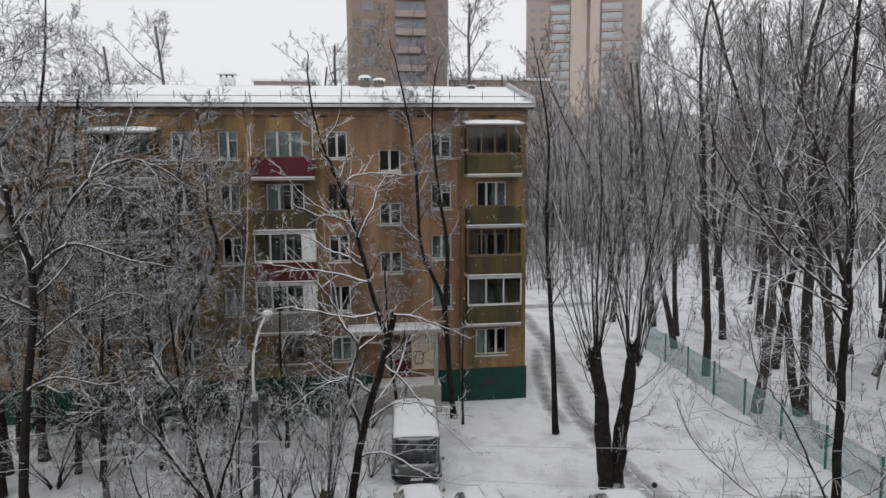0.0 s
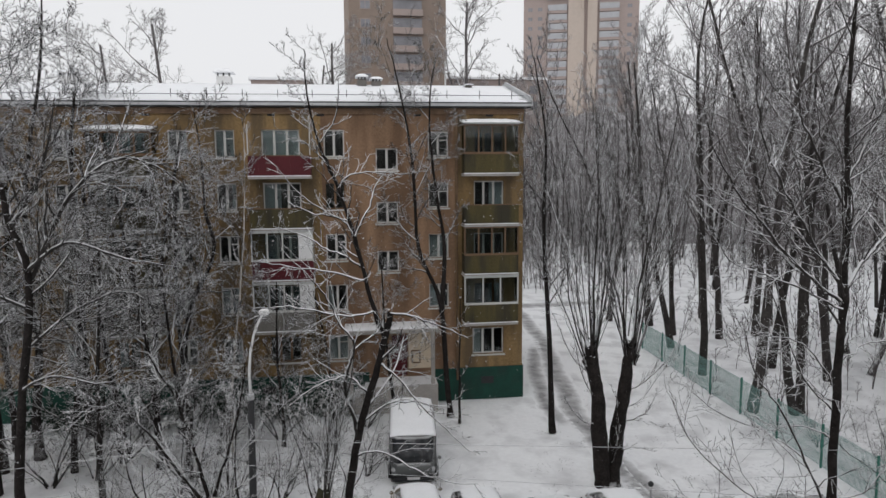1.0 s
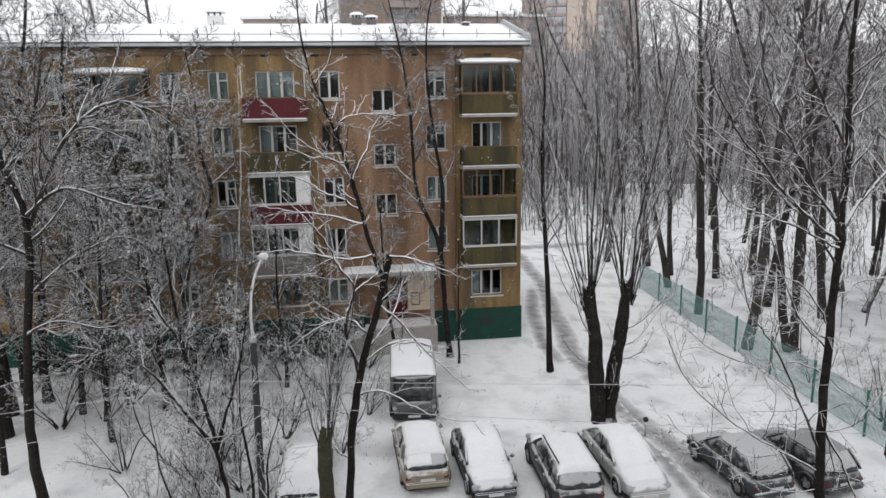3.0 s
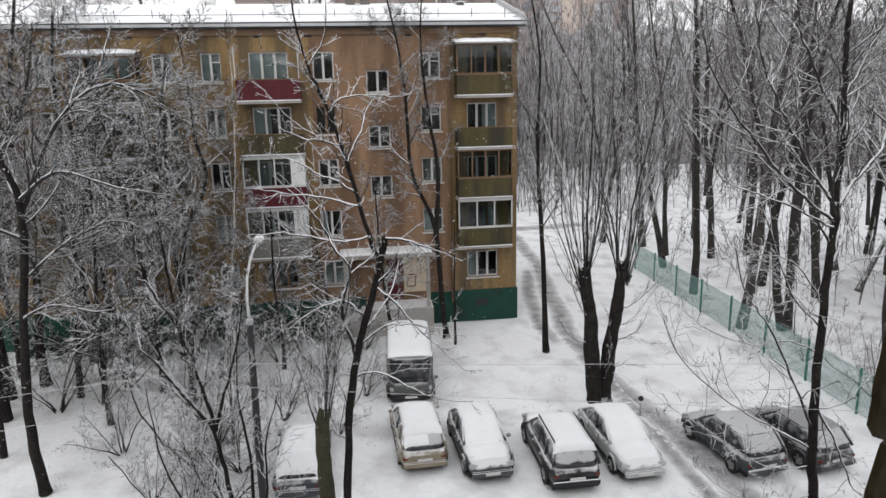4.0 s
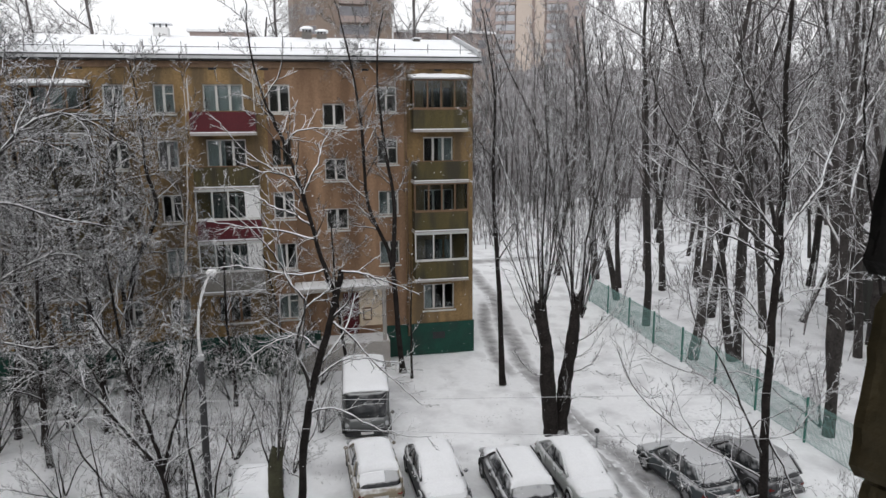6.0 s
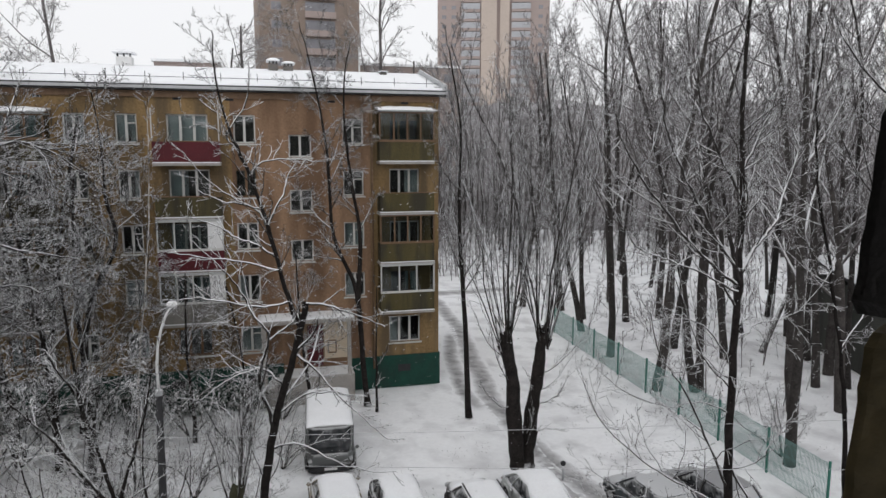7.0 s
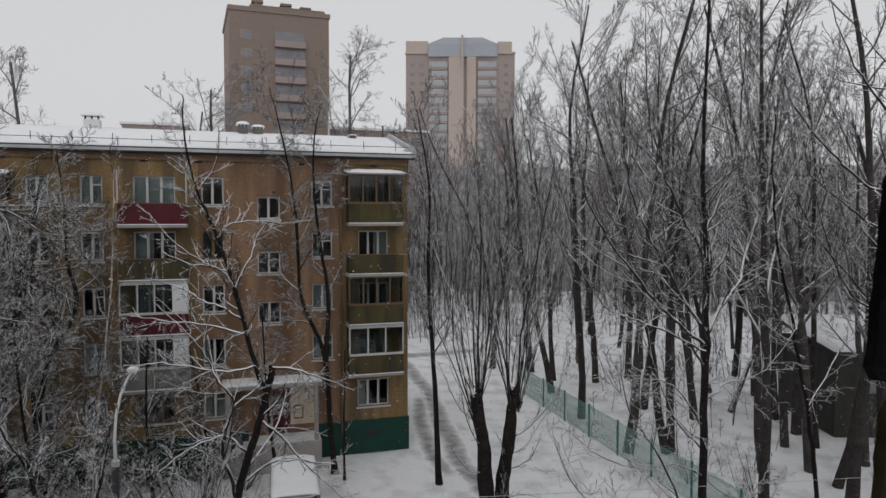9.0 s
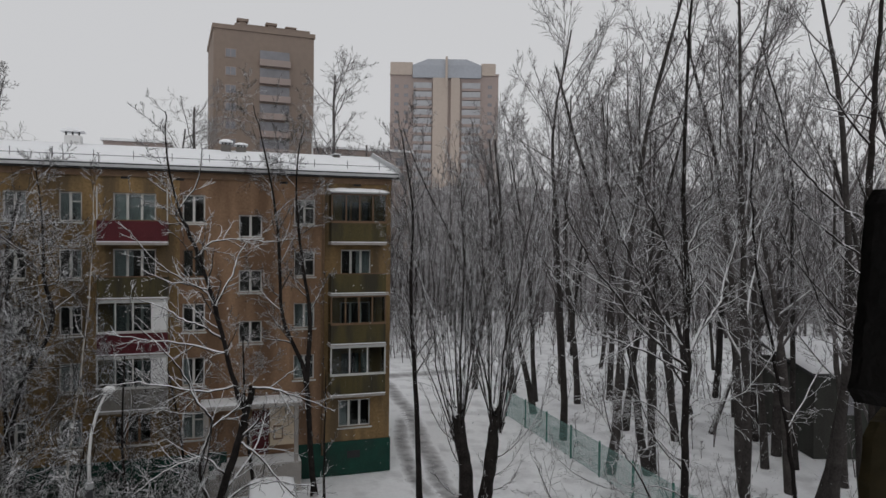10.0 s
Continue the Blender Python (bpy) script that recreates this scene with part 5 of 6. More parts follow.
def build_right_tree():
    rng, paths = random.Random(54), []
    limb(paths, rng, [(0.5, 0, -0.1), (0.33, 0, 1.0), (0.04, 0, 3.5), (-0.06, 0, 6.6), (-0.01, 0, 9.1), (-0.08, 0, 11.3), (-0.18, 0, 13.1), (-0.27, 0, 14.8), (-0.2, 0, 17.5), (0, 0, 21.0)], 0.155, 0.03, 0, dict(LIMBED, kids=(14, 6, 4, 2, 0), ratio=(0.12, 0.42, 0.45, 0.5, 0), **{"from": (0.3, 0.12, 0.15, 0.15, 0)}))
    for pts, r in (([(-0.03, 0, 9.9), (-0.63, 0.15, 10.8), (-1.47, 0.3, 12.2), (-2.1, 0.45, 13.5), (-2.35, 0.6, 15.0), (-2.3, 0.6, 17.0)], 0.058),
                   ([(-0.1, 0, 9.6), (-1.27, -0.15, 10.4), (-2.57, -0.3, 11.65), (-3.33, -0.45, 12.4), (-4.15, -0.6, 13.6), (-4.5, -0.75, 14.6)], 0.056),
                   ([(-0.04, 0, 9.85), (0.56, 0.15, 10.55), (1.22, 0.3, 11.2), (1.68, 0.45, 12.15), (2.13, 0.6, 13.5), (2.3, 0.6, 15.8)], 0.060),
                   ([(-0.1, 0, 9.4), (-1.35, -0.1, 10.0), (-2.55, -0.2, 10.45), (-3.4, -0.3, 10.8), (-4.0, -0.3, 11.6)], 0.038),
                   ([(-0.1, 0, 12.0), (-0.75, 0.15, 13.15), (-1.3, 0.3, 14.4), (-1.4, 0.45, 16.0), (-1.3, 0.5, 18.5)], 0.045),
                   ([(-0.16, 0, 12.7), (0.3, -0.1, 13.7), (0.7, -0.2, 15.2), (0.8, -0.3, 18.0)], 0.042),
                   ([(0.05, 0, 3.5), (-0.72, -0.1, 5.0), (-1.74, -0.25, 6.8), (-2.56, -0.35, 7.8), (-3.05, -0.5, 9.1)], 0.042),
                   ([(0.07, 0, 2.95), (-1.2, -0.1, 3.75), (-2.7, -0.25, 4.75), (-4.15, -0.35, 6.05), (-4.9, -0.5, 7.4)], 0.038),
                   ([(0.17, 0, 2.4), (-1.25, 0.1, 2.5), (-3.0, 0.25, 3.7), (-4.3, 0.35, 4.6)], 0.026),
                   ([(0.02, 0, 4.2), (0.84, -0.1, 4.35), (1.52, -0.2, 5.2), (1.9, -0.3, 5.9)], 0.032),
                   ([(0.0, 0, 4.4), (0.74, -0.1, 3.1), (1.27, -0.2, 1.85), (1.8, -0.3, 1.3)], 0.045),
                   ([(-0.05, 0, 7.2), (-0.86, 0.1, 8.35), (-1.8, 0.2, 8.7), (-2.9, 0.3, 8.6)], 0.028),
                   ([(-0.05, 0, 8.0), (0.63, -0.1, 8.45), (1.36, -0.2, 8.6), (2.05, -0.3, 9.05), (2.9, -0.3, 10.2)], 0.030),
                   ([(-0.06, 0, 6.6), (-0.93, 0.1, 7.55), (-1.7, 0.25, 9.45), (-2.0, 0.35, 10.2)], 0.030),
                   ([(-0.04, 0, 5.9), (-0.95, 0.1, 6.25), (-1.87, 0.25, 6.15), (-3.2, 0.35, 6.7), (-4.0, 0.5, 7.35)], 0.028),
                   ([(0.28, 0, 1.5), (-0.92, -0.1, 1.35), (-2.43, -0.2, 1.95), (-3.6, -0.3, 3.0)], 0.024),
                   ([(0.0, 0, 10.6), (-0.5, -0.4, 11.8), (-0.9, -0.6, 13.8)], 0.028),
                   ([(-0.1, 0, 11.6), (0.5, 0.4, 12.6), (0.9, 0.5, 14.4)], 0.030)):
        limb(paths, rng, pts, r, 0.010, 1, dict(LIMBED, kids=(0, 16, 5, 2, 0), ratio=(0.3, 0.34, 0.48, 0.5, 0), least=0.0075))
    tree("tree", "tall slender bare tree with rising snow-lined limbs", (3.20, -21.0, 0), paths, BARK, TWIG)
    # one more at the edge of the yard, its limbs reaching over the fence, and a thin leaning one beside it
    paths = []
    limb(paths, rng, [(0.9, 0, -0.1), (0.6, 0, 4.0), (0.3, 0, 8.0), (0.0, 0, 12.0), (-0.05, 0, 15.4), (0.1, 0, 18.2), (0.3, 0, 21.0), (0.4, 0, 23.2)], 0.20, 0.04, 0, dict(LIMBED, kids=(12, 6, 4, 2, 0), ratio=(0.12, 0.42, 0.45, 0.5, 0), **{"from": (0.4, 0.12, 0.15, 0.15, 0)}))
    for pts, r in (([(0.0, 0, 13.8), (-1.2, 0.1, 14.2), (-2.4, 0.3, 15.2), (-3.6, 0.4, 16.4), (-4.1, 0.5, 17.4)], 0.06),
                   ([(0.05, 0, 12.4), (-1.4, -0.1, 13.1), (-2.9, -0.2, 13.9), (-4.2, -0.3, 14.7)], 0.05),
                   ([(0.2, 0, 8.6), (-0.9, -0.2, 10.1), (-2.0, -0.3, 11.2), (-3.6, -0.4, 12.6), (-4.6, -0.5, 14.0)], 0.05),
                   ([(0.0, 0, 16.2), (-1.1, 0.2, 17.4), (-1.8, 0.3, 18.4), (-2.8, 0.4, 20.5)], 0.05),
                   ([(0.0, 0, 14.7), (0.85, 0.2, 15.7), (1.4, 0.3, 17.5)], 0.05),
                   ([(0.2, 0, 9.8), (-1.35, 0.2, 10.6), (-2.35, 0.3, 12.3), (-3.1, 0.4, 14.9)], 0.045)):
        limb(paths, rng, pts, r, 0.010, 1, dict(LIMBED, kids=(0, 12, 4, 2, 0), ratio=(0.3, 0.32, 0.45, 0.5, 0), least=0.0085))
    tree("tree", "tall bare tree with long rising limbs beside the fence", (11.1, -20.0, 0), paths, BARK, TWIG)
    paths = []
    limb(paths, rng, [(0.2, 0, -0.1), (-0.1, 0, 2.7), (-0.55, 0, 5.8), (-1.4, 0, 9.2), (-2.2, 0, 12.2), (-2.5, 0, 15.2), (-2.3, 0, 17.5)], 0.10, 0.02, 0, dict(LIMBED, kids=(14, 6, 4, 2, 0), ratio=(0.24, 0.42, 0.45, 0.5, 0), least=0.0085, **{"from": (0.3, 0.12, 0.15, 0.15, 0)}))
    tree("tree", "thin dark leaning tree beside the mesh fence", (11.5, -17.0, 0), paths, BARK, TWIG)


build_right_tree()


def build_left_trees():
    rng, paths = random.Random(55), []
    limb(paths, rng, [(0.0, 0, 0), (-0.05, 0, 3.0), (0.25, 0, 6.1), (0.65, 0, 8.6), (0.7, 0, 10.2), (0.3, 0, 11.5), (0.0, 0, 14.0), (0.2, 0, 17.0)], 0.165, 0.05, 0, dict(SPREADING, kids=(9, 8, 6, 4, 0), ratio=(0.22, 0.5, 0.5, 0.5, 0), **{"from": (0.45, 0.2, 0.15, 0.15, 0)}))
    for pts, r in (([(0.7, 0, 10.0), (1.6, -0.3, 10.7), (2.3, -0.4, 10.9), (3.8, -0.6, 10.4), (5.5, -0.8, 10.1)], 0.06),
                   ([(0.65, 0, 8.8), (-0.6, -0.3, 9.6), (-1.8, -0.4, 9.9)], 0.05),
                   ([(0.7, 0, 9.6), (1.9, 0.3, 12.2), (3.3, 0.4, 13.4), (4.5, 0.5, 13.2), (5.6, 0.5, 12.4)], 0.06),
                   ([(0.3, 0, 11.3), (1.4, -0.3, 13.0), (2.0, -0.4, 15.2)], 0.06),
                   ([(0.2, 0, 6.2), (1.4, -0.5, 6.8), (2.9, -0.6, 6.5), (3.9, -0.7, 6.9)], 0.04),
                   ([(0.4, 0, 7.4), (1.6, 0.4, 8.5), (3.2, 0.5, 9.2), (4.2, 0.5, 8.8)], 0.045),
                   ([(0.2, 0, 12.5), (-1.2, 0.3, 13.4), (-2.4, 0.4, 13.2)], 0.045)):
        limb(paths, rng, pts, r * 1.35, 0.014, 1, dict(LIMBED, kids=(0, 16, 8, 5, 0), least=0.0085))
    tree("tree", "big spreading bare tree with snow on its arching limbs", (-20.05, -14.5, 0), paths, BARK, YARDTWIG)
    paths = []
    limb(paths, rng, [(0, 0, 0), (0, 0, 2.0), (0.3, 0, 5.0), (0.1, 0, 9.0), (0.4, 0, 13.0), (1.2, 0, 17.0), (1.6, 0, 20.5)], 0.22, 0.03, 0, dict(SPREADING, kids=(14, 8, 6, 4, 0), ratio=(0.20, 0.5, 0.5, 0.5, 0)))
    tree("tree", "tall bare tree with fine drooping twigs against the house", (-23.7, -4.9, 0), paths, BARK, YARDTWIG)
    paths = []
    limb(paths, rng, [(0, 0, 0), (0.2, 0, 3.5), (0.75, 0, 6.5), (1.9, 0, 9.0), (1.6, 0, 11.0), (1.55, 0, 13.1), (1.3, 0, 15.8)], 0.17, 0.02, 0, dict(SPREADING, kids=(16, 8, 6, 4, 0), ratio=(0.22, 0.5, 0.5, 0.5, 0)))
    tree("tree", "crooked bare tree close to the house wall", (-17.9, -3.0, 0), paths, BARK, YARDTWIG)
    paths = []
    limb(paths, rng, [(-0.1, 0, 0), (0, 0, 3.2), (0.5, 0, 7.6), (0.85, 0, 11.1), (1.0, 0, 15.0)], 0.065, 0.012, 0, dict(UPRIGHT, kids=(22, 7, 5, 0), ratio=(0.16, 0.4, 0.42, 0), **{"from": (0.3, 0.12, 0.15, 0)}))
    tree("tree", "slim pale birch with a snow-lined stem", (-14.9, -6.0, 0), paths, BIRCH, YARDTWIG)
    # by the entrance: a forked trunk reaching above the roof
    paths = []
    limb(paths, rng, [(0.15, 0, 0), (0.0, 0, 1.5), (-0.35, 0, 6.0), (-1.45, 0, 9.0), (-1.7, 0, 13.0), (-2.2, 0, 16.3), (-2.9, 0, 19.3)], 0.17, 0.02, 0, dict(SPREADING, kids=(19, 9, 7, 4, 0), ratio=(0.20, 0.5, 0.5, 0.5, 0), **{"from": (0.4, 0.2, 0.15, 0.15, 0)}))
    limb(paths, rng, [(-0.3, 0, 5.6), (-0.15, 0, 9.0), (-0.6, 0, 12.1), (-0.85, 0, 15.8), (-0.5, 0, 18.5)], 0.12, 0.02, 0, dict(SPREADING, kids=(15, 9, 7, 4, 0), ratio=(0.22, 0.5, 0.5, 0.5, 0)))
    tree("tree", "forked dark bare tree by the entrance, taller than the eaves", (-4.6, -2.5, 0), paths, BARK, YARDTWIG)
    paths = []
    limb(paths, rng, [(0, 0, 0), (0.02, 0, 3.0), (0.05, 0, 6.5)], 0.07, 0.02, 0, dict(UPRIGHT, kids=(8, 5, 4, 0)))
    tree("tree", "thin straight sapling in front of the green plinth", (-4.16, -3.6, 0), paths, BARK, YARDTWIG)
    paths = []
    limb(paths, rng, [(0, 0, 0), (-0.2, 0, 4.8), (-0.55, 0, 10.3), (-0.5, 0, 14.3), (-1.1, 0, 18.0)], 0.15, 0.02, 0, dict(UPRIGHT, kids=(22, 8, 6, 0), ratio=(0.2, 0.4, 0.42, 0), **{"from": (0.3, 0.12, 0.15, 0)}))
    tree("tree", "slender dark bare tree at the corner of the house", (0.18, -5.4, 0), paths, BARK, YARDTWIG)

    # dense round-headed trees that veil the house front
    bushy = dict(SPREADING, kids=(13, 8, 6, 5, 0), ratio=(0.42, 0.5, 0.52, 0.6, 0), least=0.0075, **{"from": (0.22, 0.15, 0.1, 0.1, 0)})
    models = []
    for i in range(3):
        paths = []
        grow(paths, rng, (0, 0, 0), (rng.uniform(-0.1, 0.1), 0, 1), rng.uniform(9.5, 11.5), 0.11, 0, bushy)
        models.append(tree("tree", "dense bare yard tree with a tangle of snow-lined twigs", (0, 0, 0), paths, BARK, YARDTWIG, "yard trees before the house"))
    for i, (x, y, s) in enumerate(((-21.6, -6.6, 1.15), (-19.4, -9.6, 1.0), (-25.6, -8.6, 1.2), (-16.4, -8.0, 0.9), (-22.6, -11.6, 0.95), (-17.2, -4.6, 1.15), (-20.6, -3.4, 1.3), (-25.2, -3.8, 1.25), (-12.8, -5.2, 0.75), (-7.4, -3.4, 0.8), (-10.4, -4.4, 0.7), (-23.9, -8.4, 1.75), (-26.6, -11.0, 1.6), (-19.2, -2.6, 1.45), (-22.4, -2.4, 1.6), (-24.6, -6.2, 1.5), (-18.0, -6.8, 1.2))):
        if i < 3:
            models[i].matrix_basis = Matrix.LocRotScale((x, y, 0), Euler((0, 0, 2.1 * i)), (s, s, s))
        else:
            o = copy_thing(models[i % 3], pose(x, y, 0, 0, 0, rng.uniform(0, 360)))
            o.scale = (s, s, s)


build_left_trees()


# shrubs: several models, copied about the yard
def build_shrubs():
    rng = random.Random(60)
    models = []
    for i in range(3):
        paths = []
        for s in range(7):
            a = rng.uniform(0, 6.28)
            lean = rng.uniform(0.15, 0.95)
            grow(paths, rng, (0.15 * math.cos(a), 0.15 * math.sin(a), 0), (lean * math.cos(a), lean * math.sin(a), 1), rng.uniform(2.4, 5.4), rng.uniform(0.02, 0.05), 0, SCRUB)
        t = thing("shrub", "tangled bare shrub with snow-lined stems", "shrub", (0, 0, 0), "shrubs in the yard")
        skin("main_stem", [q for q in paths if q[3] == 0], BARK, t)
        skin("crown", [q for q in paths if q[3] > 0], YARDTWIG, t)
        models.append(t)
    spots = [(-13.7, -16.4, 0.8), (-14.6, -15.6, 0.9), (-13.6, -14.2, 0.9), (-15.4, -13.4, 0.95), (-14.9, -17.6, 0.7), (-18.2, -12.2, 0.75),
             (-14.2, -12.0, 1.1), (-16.6, -9.2, 1.1), (-12.4, -10.4, 0.9), (-10.9, -6.4, 0.9), (-20.4, -7.4, 1.0), (-8.9, -3.4, 0.7), (-13.0, -4.4, 0.9), (-19.8, -5.8, 1.1), (-16.3, -15.6, 0.6),
             (11.9, -9.0, 0.5), (12.2, -13.2, 0.7), (7.6, -20.5, 0.55), (-22.0, -8.0, 1.0), (-15.8, -5.6, 1.0), (-9.0, -8.8, 0.6), (-10.2, -12.2, 0.6)]
    for i, (x, y, s) in enumerate(spots):
        src = models[i % 3]
        if i < 3:
            src.scale = (s, s, s)
            src.matrix_basis = Matrix.LocRotScale((x, y, 0), Euler((0, 0, rng.uniform(0, 6.28))), (s, s, s))
        else:
            o = copy_thing(src, pose(x, y, 0, 0, 0, rng.uniform(0, 360)))
            o.scale = (s, s, s * rng.uniform(0.9, 1.15))


build_shrubs()


def build_spreading_bush():
    """An old bush of several leaning stems beside the street lamp."""
    rng, paths = random.Random(61), []
    for pts, r in (([(0.3, 0, 0), (-0.1, 0, 2.0), (-0.35, -0.1, 4.0), (-1.0, -0.2, 5.2), (-1.7, -0.3, 6.4), (-2.5, -0.4, 7.4)], 0.085),
                   ([(-0.3, 0, 4.0), (-0.7, 0.2, 5.6), (-1.1, 0.3, 7.0), (-1.8, 0.4, 8.3)], 0.055),
                   ([(-0.3, 0, 4.2), (0.1, 0.1, 5.4), (0.5, 0.2, 6.8), (0.7, 0.2, 8.0)], 0.05),
                   ([(0.4, 0.1, 0), (0.5, 0.2, 2.6), (0.3, 0.3, 5.0), (0.5, 0.4, 7.4)], 0.06),
                   ([(0.5, 0, 0), (0.9, -0.1, 1.8), (1.0, -0.2, 3.6), (1.5, -0.3, 5.2)], 0.05),
                   ([(0.1, -0.1, 0), (-0.9, -0.3, 1.4), (-1.7, -0.4, 3.4), (-1.9, -0.4, 5.6)], 0.045),
                   ([(0.0, 0.1, 0), (-1.2, 0.2, 1.0), (-2.4, 0.3, 1.9), (-3.3, 0.3, 3.4)], 0.035)):
        limb(paths, rng, pts, r, 0.012, 0, dict(SCRUB, kids=(10, 7, 4, 0), ratio=(0.34, 0.5, 0.5, 0), least=0.0075, **{"from": (0.2, 0.15, 0.15, 0)}))
    t = thing("shrub", "old spreading bush of leaning snow-lined stems by the lamp", "shrub", (-13.0, -18.9, 0), "shrubs in the yard")
    skin("main_stem", [q for q in paths if q[3] == 0], BARK, t)
    skin("crown", [q for q in paths if q[3] > 0], TWIG, t)


build_spreading_bush()


# the wood beyond the fence
def build_wood():
    rng = random.Random(70)
    models = []
    poplar = dict(steps=(11, 7, 3, 1), wander=(0.055, 0.075, 0.11, 0.12), lift=(0.02, 0.095, 0.08, 0.05), taper=(0.22, 0.22, 0.35, 0.6), kids=(13, 14, 8, 0),
                  angle=(40, 36, 38, 0), ratio=(0.42, 0.25, 0.55, 0), thin=(0.5, 0.42, 0.55, 0), least=0.011, **{"from": (0.30, 0.2, 0.15, 0)})
    for i in range(9):
        paths = []
        height = rng.uniform(20, 27)
        rule = poplar if i < 5 else dict(poplar, kids=(11, 10, 6, 0), least=0.018)
        grow(paths, rng, (0, 0, 0), (rng.uniform(-0.05, 0.08), rng.uniform(-0.05, 0.05), 1), height, rng.uniform(0.19, 0.27) if i < 5 else rng.uniform(0.12, 0.2), 0, rule)
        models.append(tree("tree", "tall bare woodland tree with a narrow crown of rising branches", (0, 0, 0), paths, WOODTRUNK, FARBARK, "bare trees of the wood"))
    spots = [(12.2, 2.3), (17.9, 10.4), (11.6, -4.1), (21.0, 10.7), (17.3, 3.0), (13.5, -4.9), (13.9, -4.7), (19.1, 0.0), (11.9, -13.9), (15.0, 12.0), (13.2, 8.6), (24.5, 5.4), (26.5, 10.2), (21.0, -12.0), (14.6, 15.4), (24.0, 13.6),
             (22.4, -9.6), (30, 9), (36, 12), (40, 3), (28.5, -13.0), (33.0, -10.5), (12.0, 17.5), (20.0, 17.0), (29.5, 16.5),
             (17.5, -13.2), (19.0, -9.4), (23.6, -13.6), (26.4, -10.6), (20.6, -6.0), (16.4, -9.0), (24.0, -1.6), (23.0, -4.4), (31.0, 3.0), (27.0, 3.6), (31.5, -12.2), (36.4, 0.4), (22.6, 7.2), (16.0, -16.2), (30.5, -15.5), (38.0, -9.0), (21.4, -15.6), (25.4, -17.2), (18.6, -11.4), (22.2, -6.6)]
    while len(spots) < 120:
        x, y = rng.uniform(1.5, 85), rng.uniform(14, 78)
        if x < 11.5 and (y < 30 or abs(x - 5.0) < 1.8 and y < 42):
            continue
        if 22.5 < y < 26.5:
            continue
        if min((x - a) ** 2 + (y - b) ** 2 for a, b in spots) > (1.0 if rng.random() < 0.3 else 9.0):
            spots.append((x, y))
    used = set()
    for x, y in spots:
        near = x + y < 45
        i = rng.randrange(0, 5) if near else rng.randrange(5, 9)
        s = rng.uniform(0.85, 1.15) if near or rng.random() < 0.8 else rng.uniform(0.4, 0.7)
        if i not in used:
            used.add(i)
            models[i].matrix_basis = Matrix.LocRotScale((x, y, -0.05), Euler((0, 0, rng.uniform(0, 6.28))), (s, s, s))
        else:
            o = copy_thing(models[i], pose(x, y, -0.05, rng.gauss(0, 3.0), rng.gauss(2.0, 3.0), rng.uniform(0, 360)))
            o.scale = (s, s, s * rng.uniform(0.85, 1.1))
    lean = copy_thing(models[2], pose(22.4, 0.6, -0.1, 4, 24, 30))
    lean.scale = (0.7, 0.7, 0.55)
    lean["label"] = "leaning bare woodland tree"
    # trees behind the snowy roof, and a taller one by the brick tower
    back = []
    for i in range(3):
        paths = []
        grow(paths, rng, (0, 0, 0), (0, 0, 1), 20.0, 0.26, 0, dict(SPREADING, kids=(15, 7, 5, 3, 0), ratio=(0.36, 0.5, 0.6, 0.7, 0), least=0.013, **{"from": (0.3, 0.2, 0.15, 0.15, 0)}))
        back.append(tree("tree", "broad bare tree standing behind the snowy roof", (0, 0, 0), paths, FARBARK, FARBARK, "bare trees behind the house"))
    places = [(-33.0, 40, 1.28), (-29.6, 42, 1.40), (-24.8, 48, 0.98), (7.2, 60, 1.75), (10.8, 62, 1.3), (-12.0, 62, 1.48), (-14.4, 64, 1.36), (-4.5, 66, 1.1), (3.0, 66, 1.15), (-38, 52, 1.1), (-16.5, 70, 1.1), (15.5, 66, 1.2), (-44, 60, 1.2), (0.5, 58, 1.05)]
    for i, (x, y, s) in enumerate(places):
        if i < 3:
            back[i].matrix_basis = Matrix.LocRotScale((x, y, 0), Euler((0, 0, 1.3 * i)), (s, s, s))
        else:
            o = copy_thing(back[i % 3], pose(x, y, 0, 0, 0, rng.uniform(0, 360)))
            o.scale = (s, s, s)


build_wood()


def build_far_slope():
    """The far wooded rise that closes the view: a ragged crest of massed bare crowns, haze put into its grey."""
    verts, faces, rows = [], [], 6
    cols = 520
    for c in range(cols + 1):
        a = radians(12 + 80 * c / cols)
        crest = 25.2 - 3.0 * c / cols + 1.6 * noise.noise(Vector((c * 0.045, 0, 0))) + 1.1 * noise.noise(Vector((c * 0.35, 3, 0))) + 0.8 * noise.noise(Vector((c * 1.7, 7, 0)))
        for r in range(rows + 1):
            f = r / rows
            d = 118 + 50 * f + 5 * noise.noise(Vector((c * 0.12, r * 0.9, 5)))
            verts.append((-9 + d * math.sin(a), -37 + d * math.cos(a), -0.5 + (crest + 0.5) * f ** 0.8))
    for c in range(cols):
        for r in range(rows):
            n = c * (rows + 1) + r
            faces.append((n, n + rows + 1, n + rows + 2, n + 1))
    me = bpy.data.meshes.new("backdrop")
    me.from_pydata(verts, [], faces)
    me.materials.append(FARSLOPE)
    tagged(new("backdrop", me), "far rise of bare winter woodland, its grey paled with haze", "woods", kind="structure")


build_far_slope()


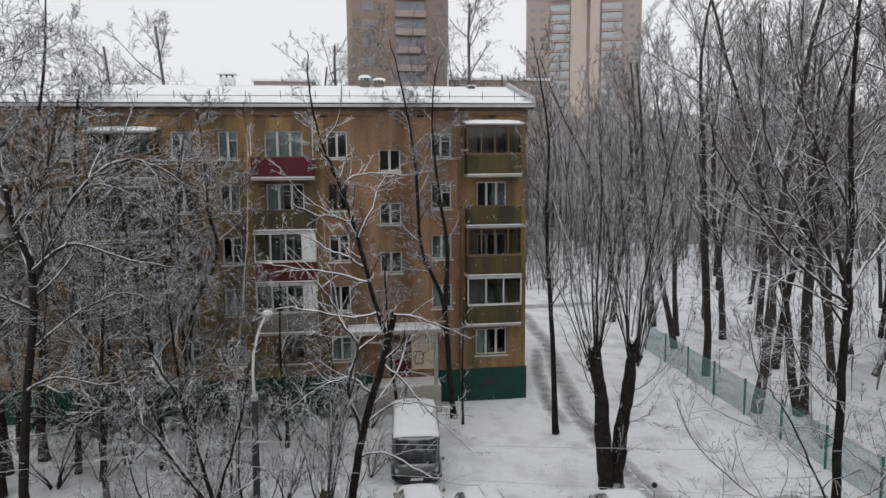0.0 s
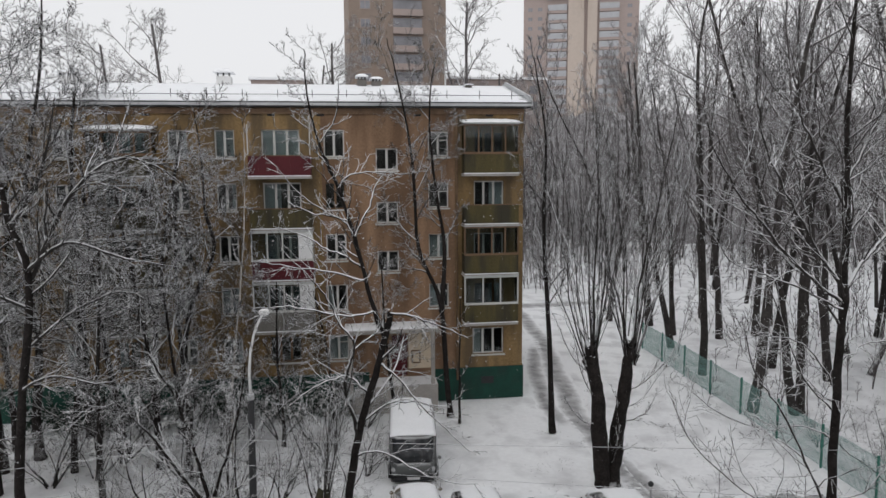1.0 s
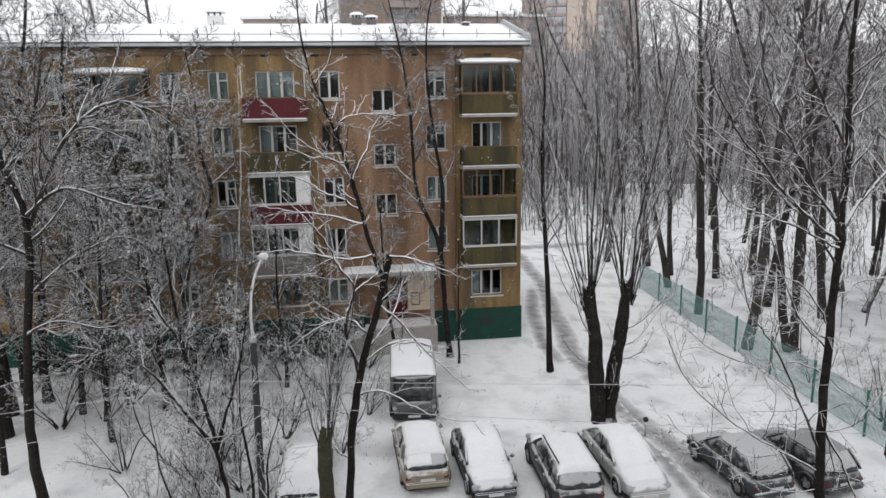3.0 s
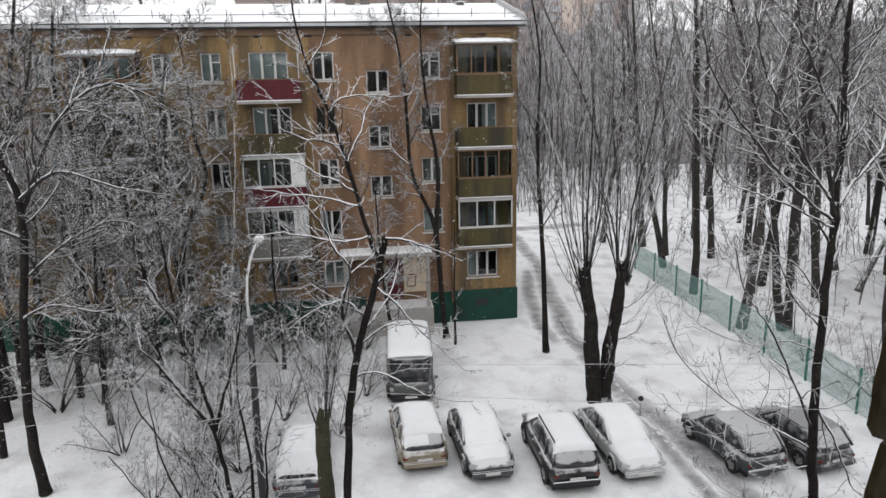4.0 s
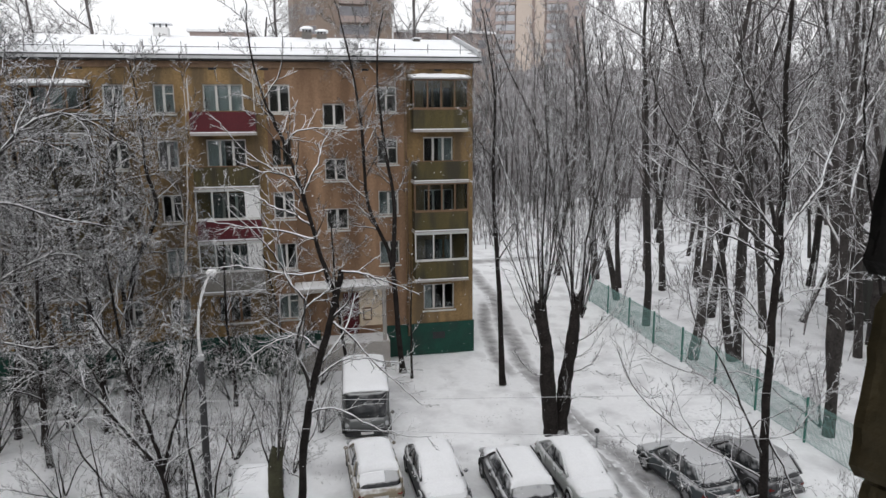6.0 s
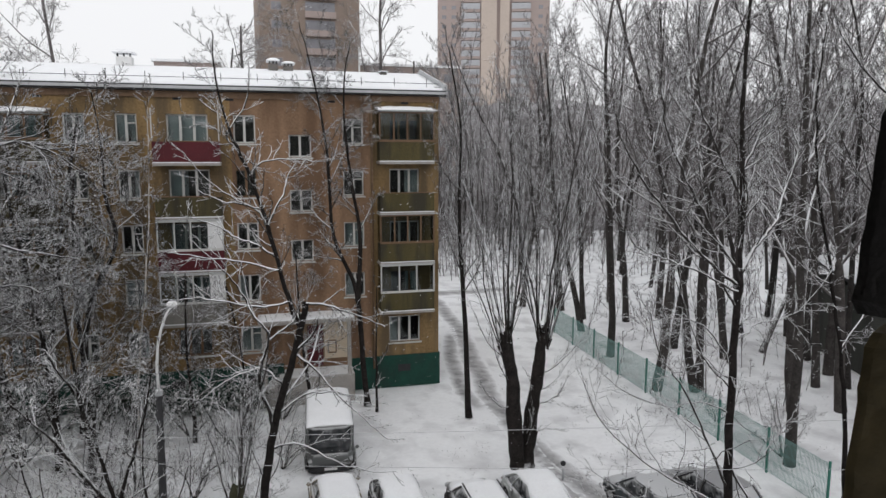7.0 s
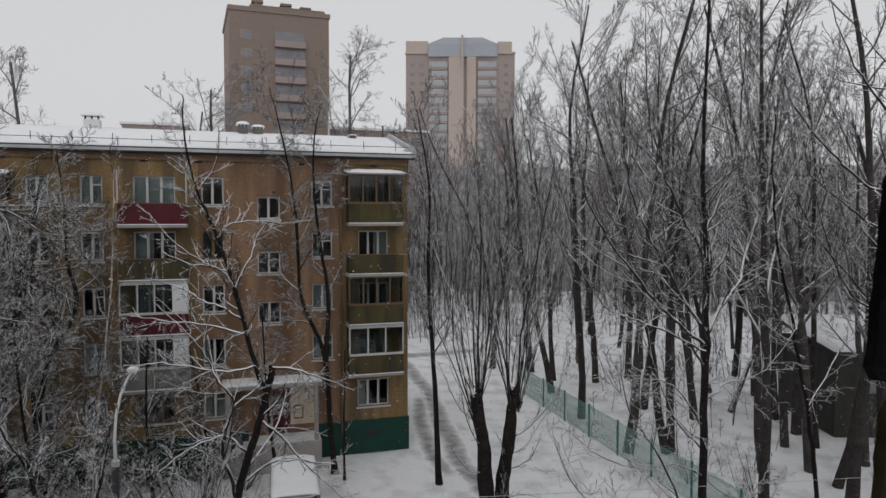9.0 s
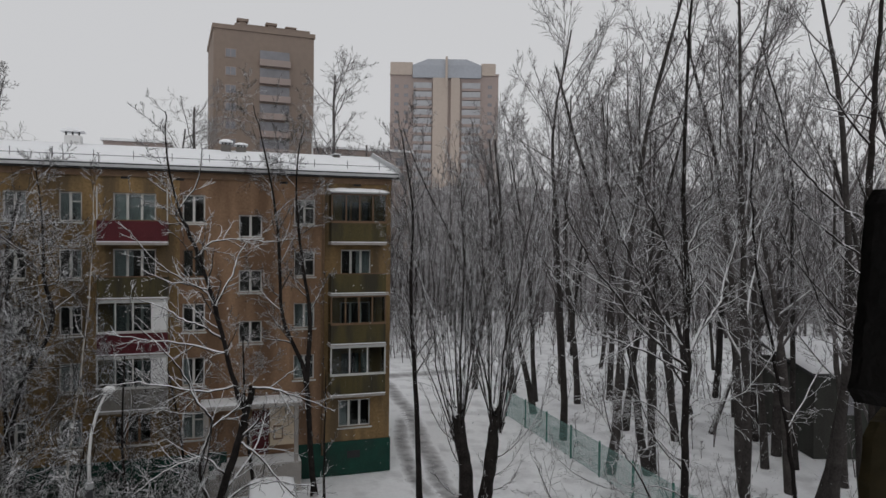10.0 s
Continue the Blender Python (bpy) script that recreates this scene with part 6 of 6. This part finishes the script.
def build_far_wood():
    """The distant woodland, too dense to count: thin stems with a haze of twigs."""
    rng = random.Random(80)
    paths = []
    thin = dict(steps=(4, 3, 2, 1), wander=(0.04, 0.09, 0.12, 0.12), lift=(0.02, 0.09, 0.06, 0.04), taper=(0.3, 0.3, 0.5, 0.6), kids=(10, 6, 3, 0), **{"from": (0.2, 0.15, 0.1, 0)}, angle=(38, 38, 36, 0), ratio=(0.36, 0.42, 0.5, 0), thin=(0.45, 0.5, 0.6, 0), least=0.024)
    for i in range(190):
        a, d = radians(rng.uniform(12, 80)), rng.uniform(92, 122)
        grow(paths, rng, (-9 + d * math.sin(a), -37 + d * math.cos(a), -0.1), (rng.gauss(0, 0.04), 0, 1), rng.uniform(12, 24), rng.uniform(0.1, 0.2), 0, thin)
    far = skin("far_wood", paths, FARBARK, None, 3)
    tagged(far, "dense grey distant winter woodland", "woods", kind="stuff")


build_far_wood()


def build_undergrowth():
    """Saplings and scrub between the woodland trees, past counting."""
    rng = random.Random(85)
    paths = []
    rule = dict(steps=(3, 2, 1), wander=(0.06, 0.12, 0.15), lift=(0.02, 0.06, 0.05), taper=(0.4, 0.4, 0.6), kids=(7, 3, 0), **{"from": (0.15, 0.15, 0)}, angle=(36, 38, 0), ratio=(0.42, 0.5, 0), thin=(0.55, 0.6, 0), least=0.010)
    for i in range(1900):
        y = rng.uniform(-16, 105)
        x = rng.uniform(12, 95)
        if y < 27 and rng.random() < (0.72 if x < 20 else 0.25) or 22.5 < y < 26.5 or (24.4 < x < 37 and -9 < y < 2):
            continue
        grow(paths, rng, (x, y, -0.05), (rng.gauss(0, 0.12), rng.gauss(0, 0.12), 1), rng.uniform(1.5, 6.5) * (0.7 if y < 20 else 1.0), rng.uniform(0.014, 0.04), 0, dict(rule, least=0.008 + 0.00022 * max(0, x + y)))
    for i in range(420):
        y = rng.uniform(28, 92)
        x = rng.choice((rng.uniform(0.5, 3.2), rng.uniform(6.8, 12))) if y < 46 else rng.uniform(0.5, 12)
        grow(paths, rng, (x, y, -0.05), (rng.gauss(0, 0.12), rng.gauss(0, 0.12), 1), rng.uniform(2, 7), rng.uniform(0.02, 0.05), 0, dict(rule, least=0.02))
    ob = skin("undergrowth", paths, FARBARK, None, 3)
    tagged(ob, "tangled leafless undergrowth and saplings of the wood", "undergrowth", kind="stuff")


build_undergrowth()


def build_snowfall():
    """Sparse flakes hanging in the air over the yard."""
    rng = random.Random(90)
    verts, faces = [], []
    for i in range(5200):
        y = rng.uniform(-31, -2)
        far = y + 37
        x, z, s = -8 + rng.uniform(-0.85, 0.95) * far, 13 + rng.uniform(-0.65, 0.0) * far, rng.uniform(0.004, 0.012)
        if z < 0.3:
            continue
        n = len(verts)
        verts.extend(((x - s, y, z), (x + s, y, z + s * 0.3), (x, y - s, z + s), (x, y + s, z - s)))
        faces.extend(((n, n + 1, n + 2), (n, n + 3, n + 1), (n, n + 2, n + 3), (n + 1, n + 3, n + 2)))
    me = bpy.data.meshes.new("falling_snow")
    me.from_pydata(verts, [], faces)
    me.materials.append(SNOWCAP)
    tagged(new("falling_snow", me), "sparse small flakes of falling snow", "snow", kind="stuff")


build_snowfall()


def build_dry_grass():
    """Dead stalks and leaf litter poking through the snow, past counting."""
    rng = random.Random(95)
    verts, faces = [], []
    for c in range(420):
        cx, cy = (rng.uniform(-24, 10), rng.uniform(-21, -0.6)) if c % 3 else (rng.uniform(11, 26), rng.uniform(-16, 8))
        for i in range(rng.randrange(3, 14)):
            x, y = cx + rng.gauss(0, 0.22), cy + rng.gauss(0, 0.22)
            z, h, a = ground_height(x, y), rng.uniform(0.03, 0.14), rng.uniform(0, 6.28)
            n, dx, dy = len(verts), 0.008 * math.cos(a), 0.008 * math.sin(a)
            verts.extend(((x - dx, y - dy, z - 0.02), (x + dx, y + dy, z - 0.02), (x + rng.gauss(0, 0.05), y + rng.gauss(0, 0.05), z + h)))
            faces.append((n, n + 1, n + 2))
    me = bpy.data.meshes.new("dry_grass")
    me.from_pydata(verts, [], faces)
    me.materials.append(MOSS)
    tagged(new("dry_grass", me), "dead grass stalks poking through thin snow", "grass", kind="stuff")


build_dry_grass()


def build_clods():
    """Clods of snow and fallen bark under the yard trees, and trodden brown patches by the fence, past counting."""
    rng = random.Random(97)
    for name, label, mat, spots in (
            ("snow_clods", "small clods of snow kicked up in the yard", SNOWCAP, [(rng.uniform(-22, -9), rng.uniform(-19.5, -15.5)) for i in range(330)]),
            ("bark_litter", "scattered bark and dead leaves on the snow", MOSS, [(rng.gauss(8.2, 0.8), rng.gauss(-12.3, 0.5)) for i in range(150)] + [(rng.gauss(7.2, 0.9), rng.gauss(-10.6, 0.4)) for i in range(90)] + [(rng.uniform(-23, -10), rng.uniform(-19.5, -16)) for i in range(150)] + [(rng.gauss(-1.5, 1.6), rng.gauss(-12.0, 0.5)) for i in range(60)])):
        verts, faces = [], []
        for x, y in spots:
            r, z, n = rng.uniform(0.03, 0.13), ground_height(x, y), len(verts)
            h = r * (0.7 if mat is SNOWCAP else 0.18)
            for k in range(6):
                a = k * 1.047 + rng.uniform(-0.3, 0.3)
                verts.append((x + r * rng.uniform(0.7, 1.2) * math.cos(a), y + r * rng.uniform(0.7, 1.2) * math.sin(a), z - 0.01))
            verts.append((x + rng.gauss(0, 0.02), y + rng.gauss(0, 0.02), z + h))
            faces.extend((n + k, n + (k + 1) % 6, n + 6) for k in range(6))
        me = bpy.data.meshes.new(name)
        me.from_pydata(verts, [], faces)
        me.materials.append(mat)
        tagged(new(name, me), label, "litter", kind="stuff")


build_clods()
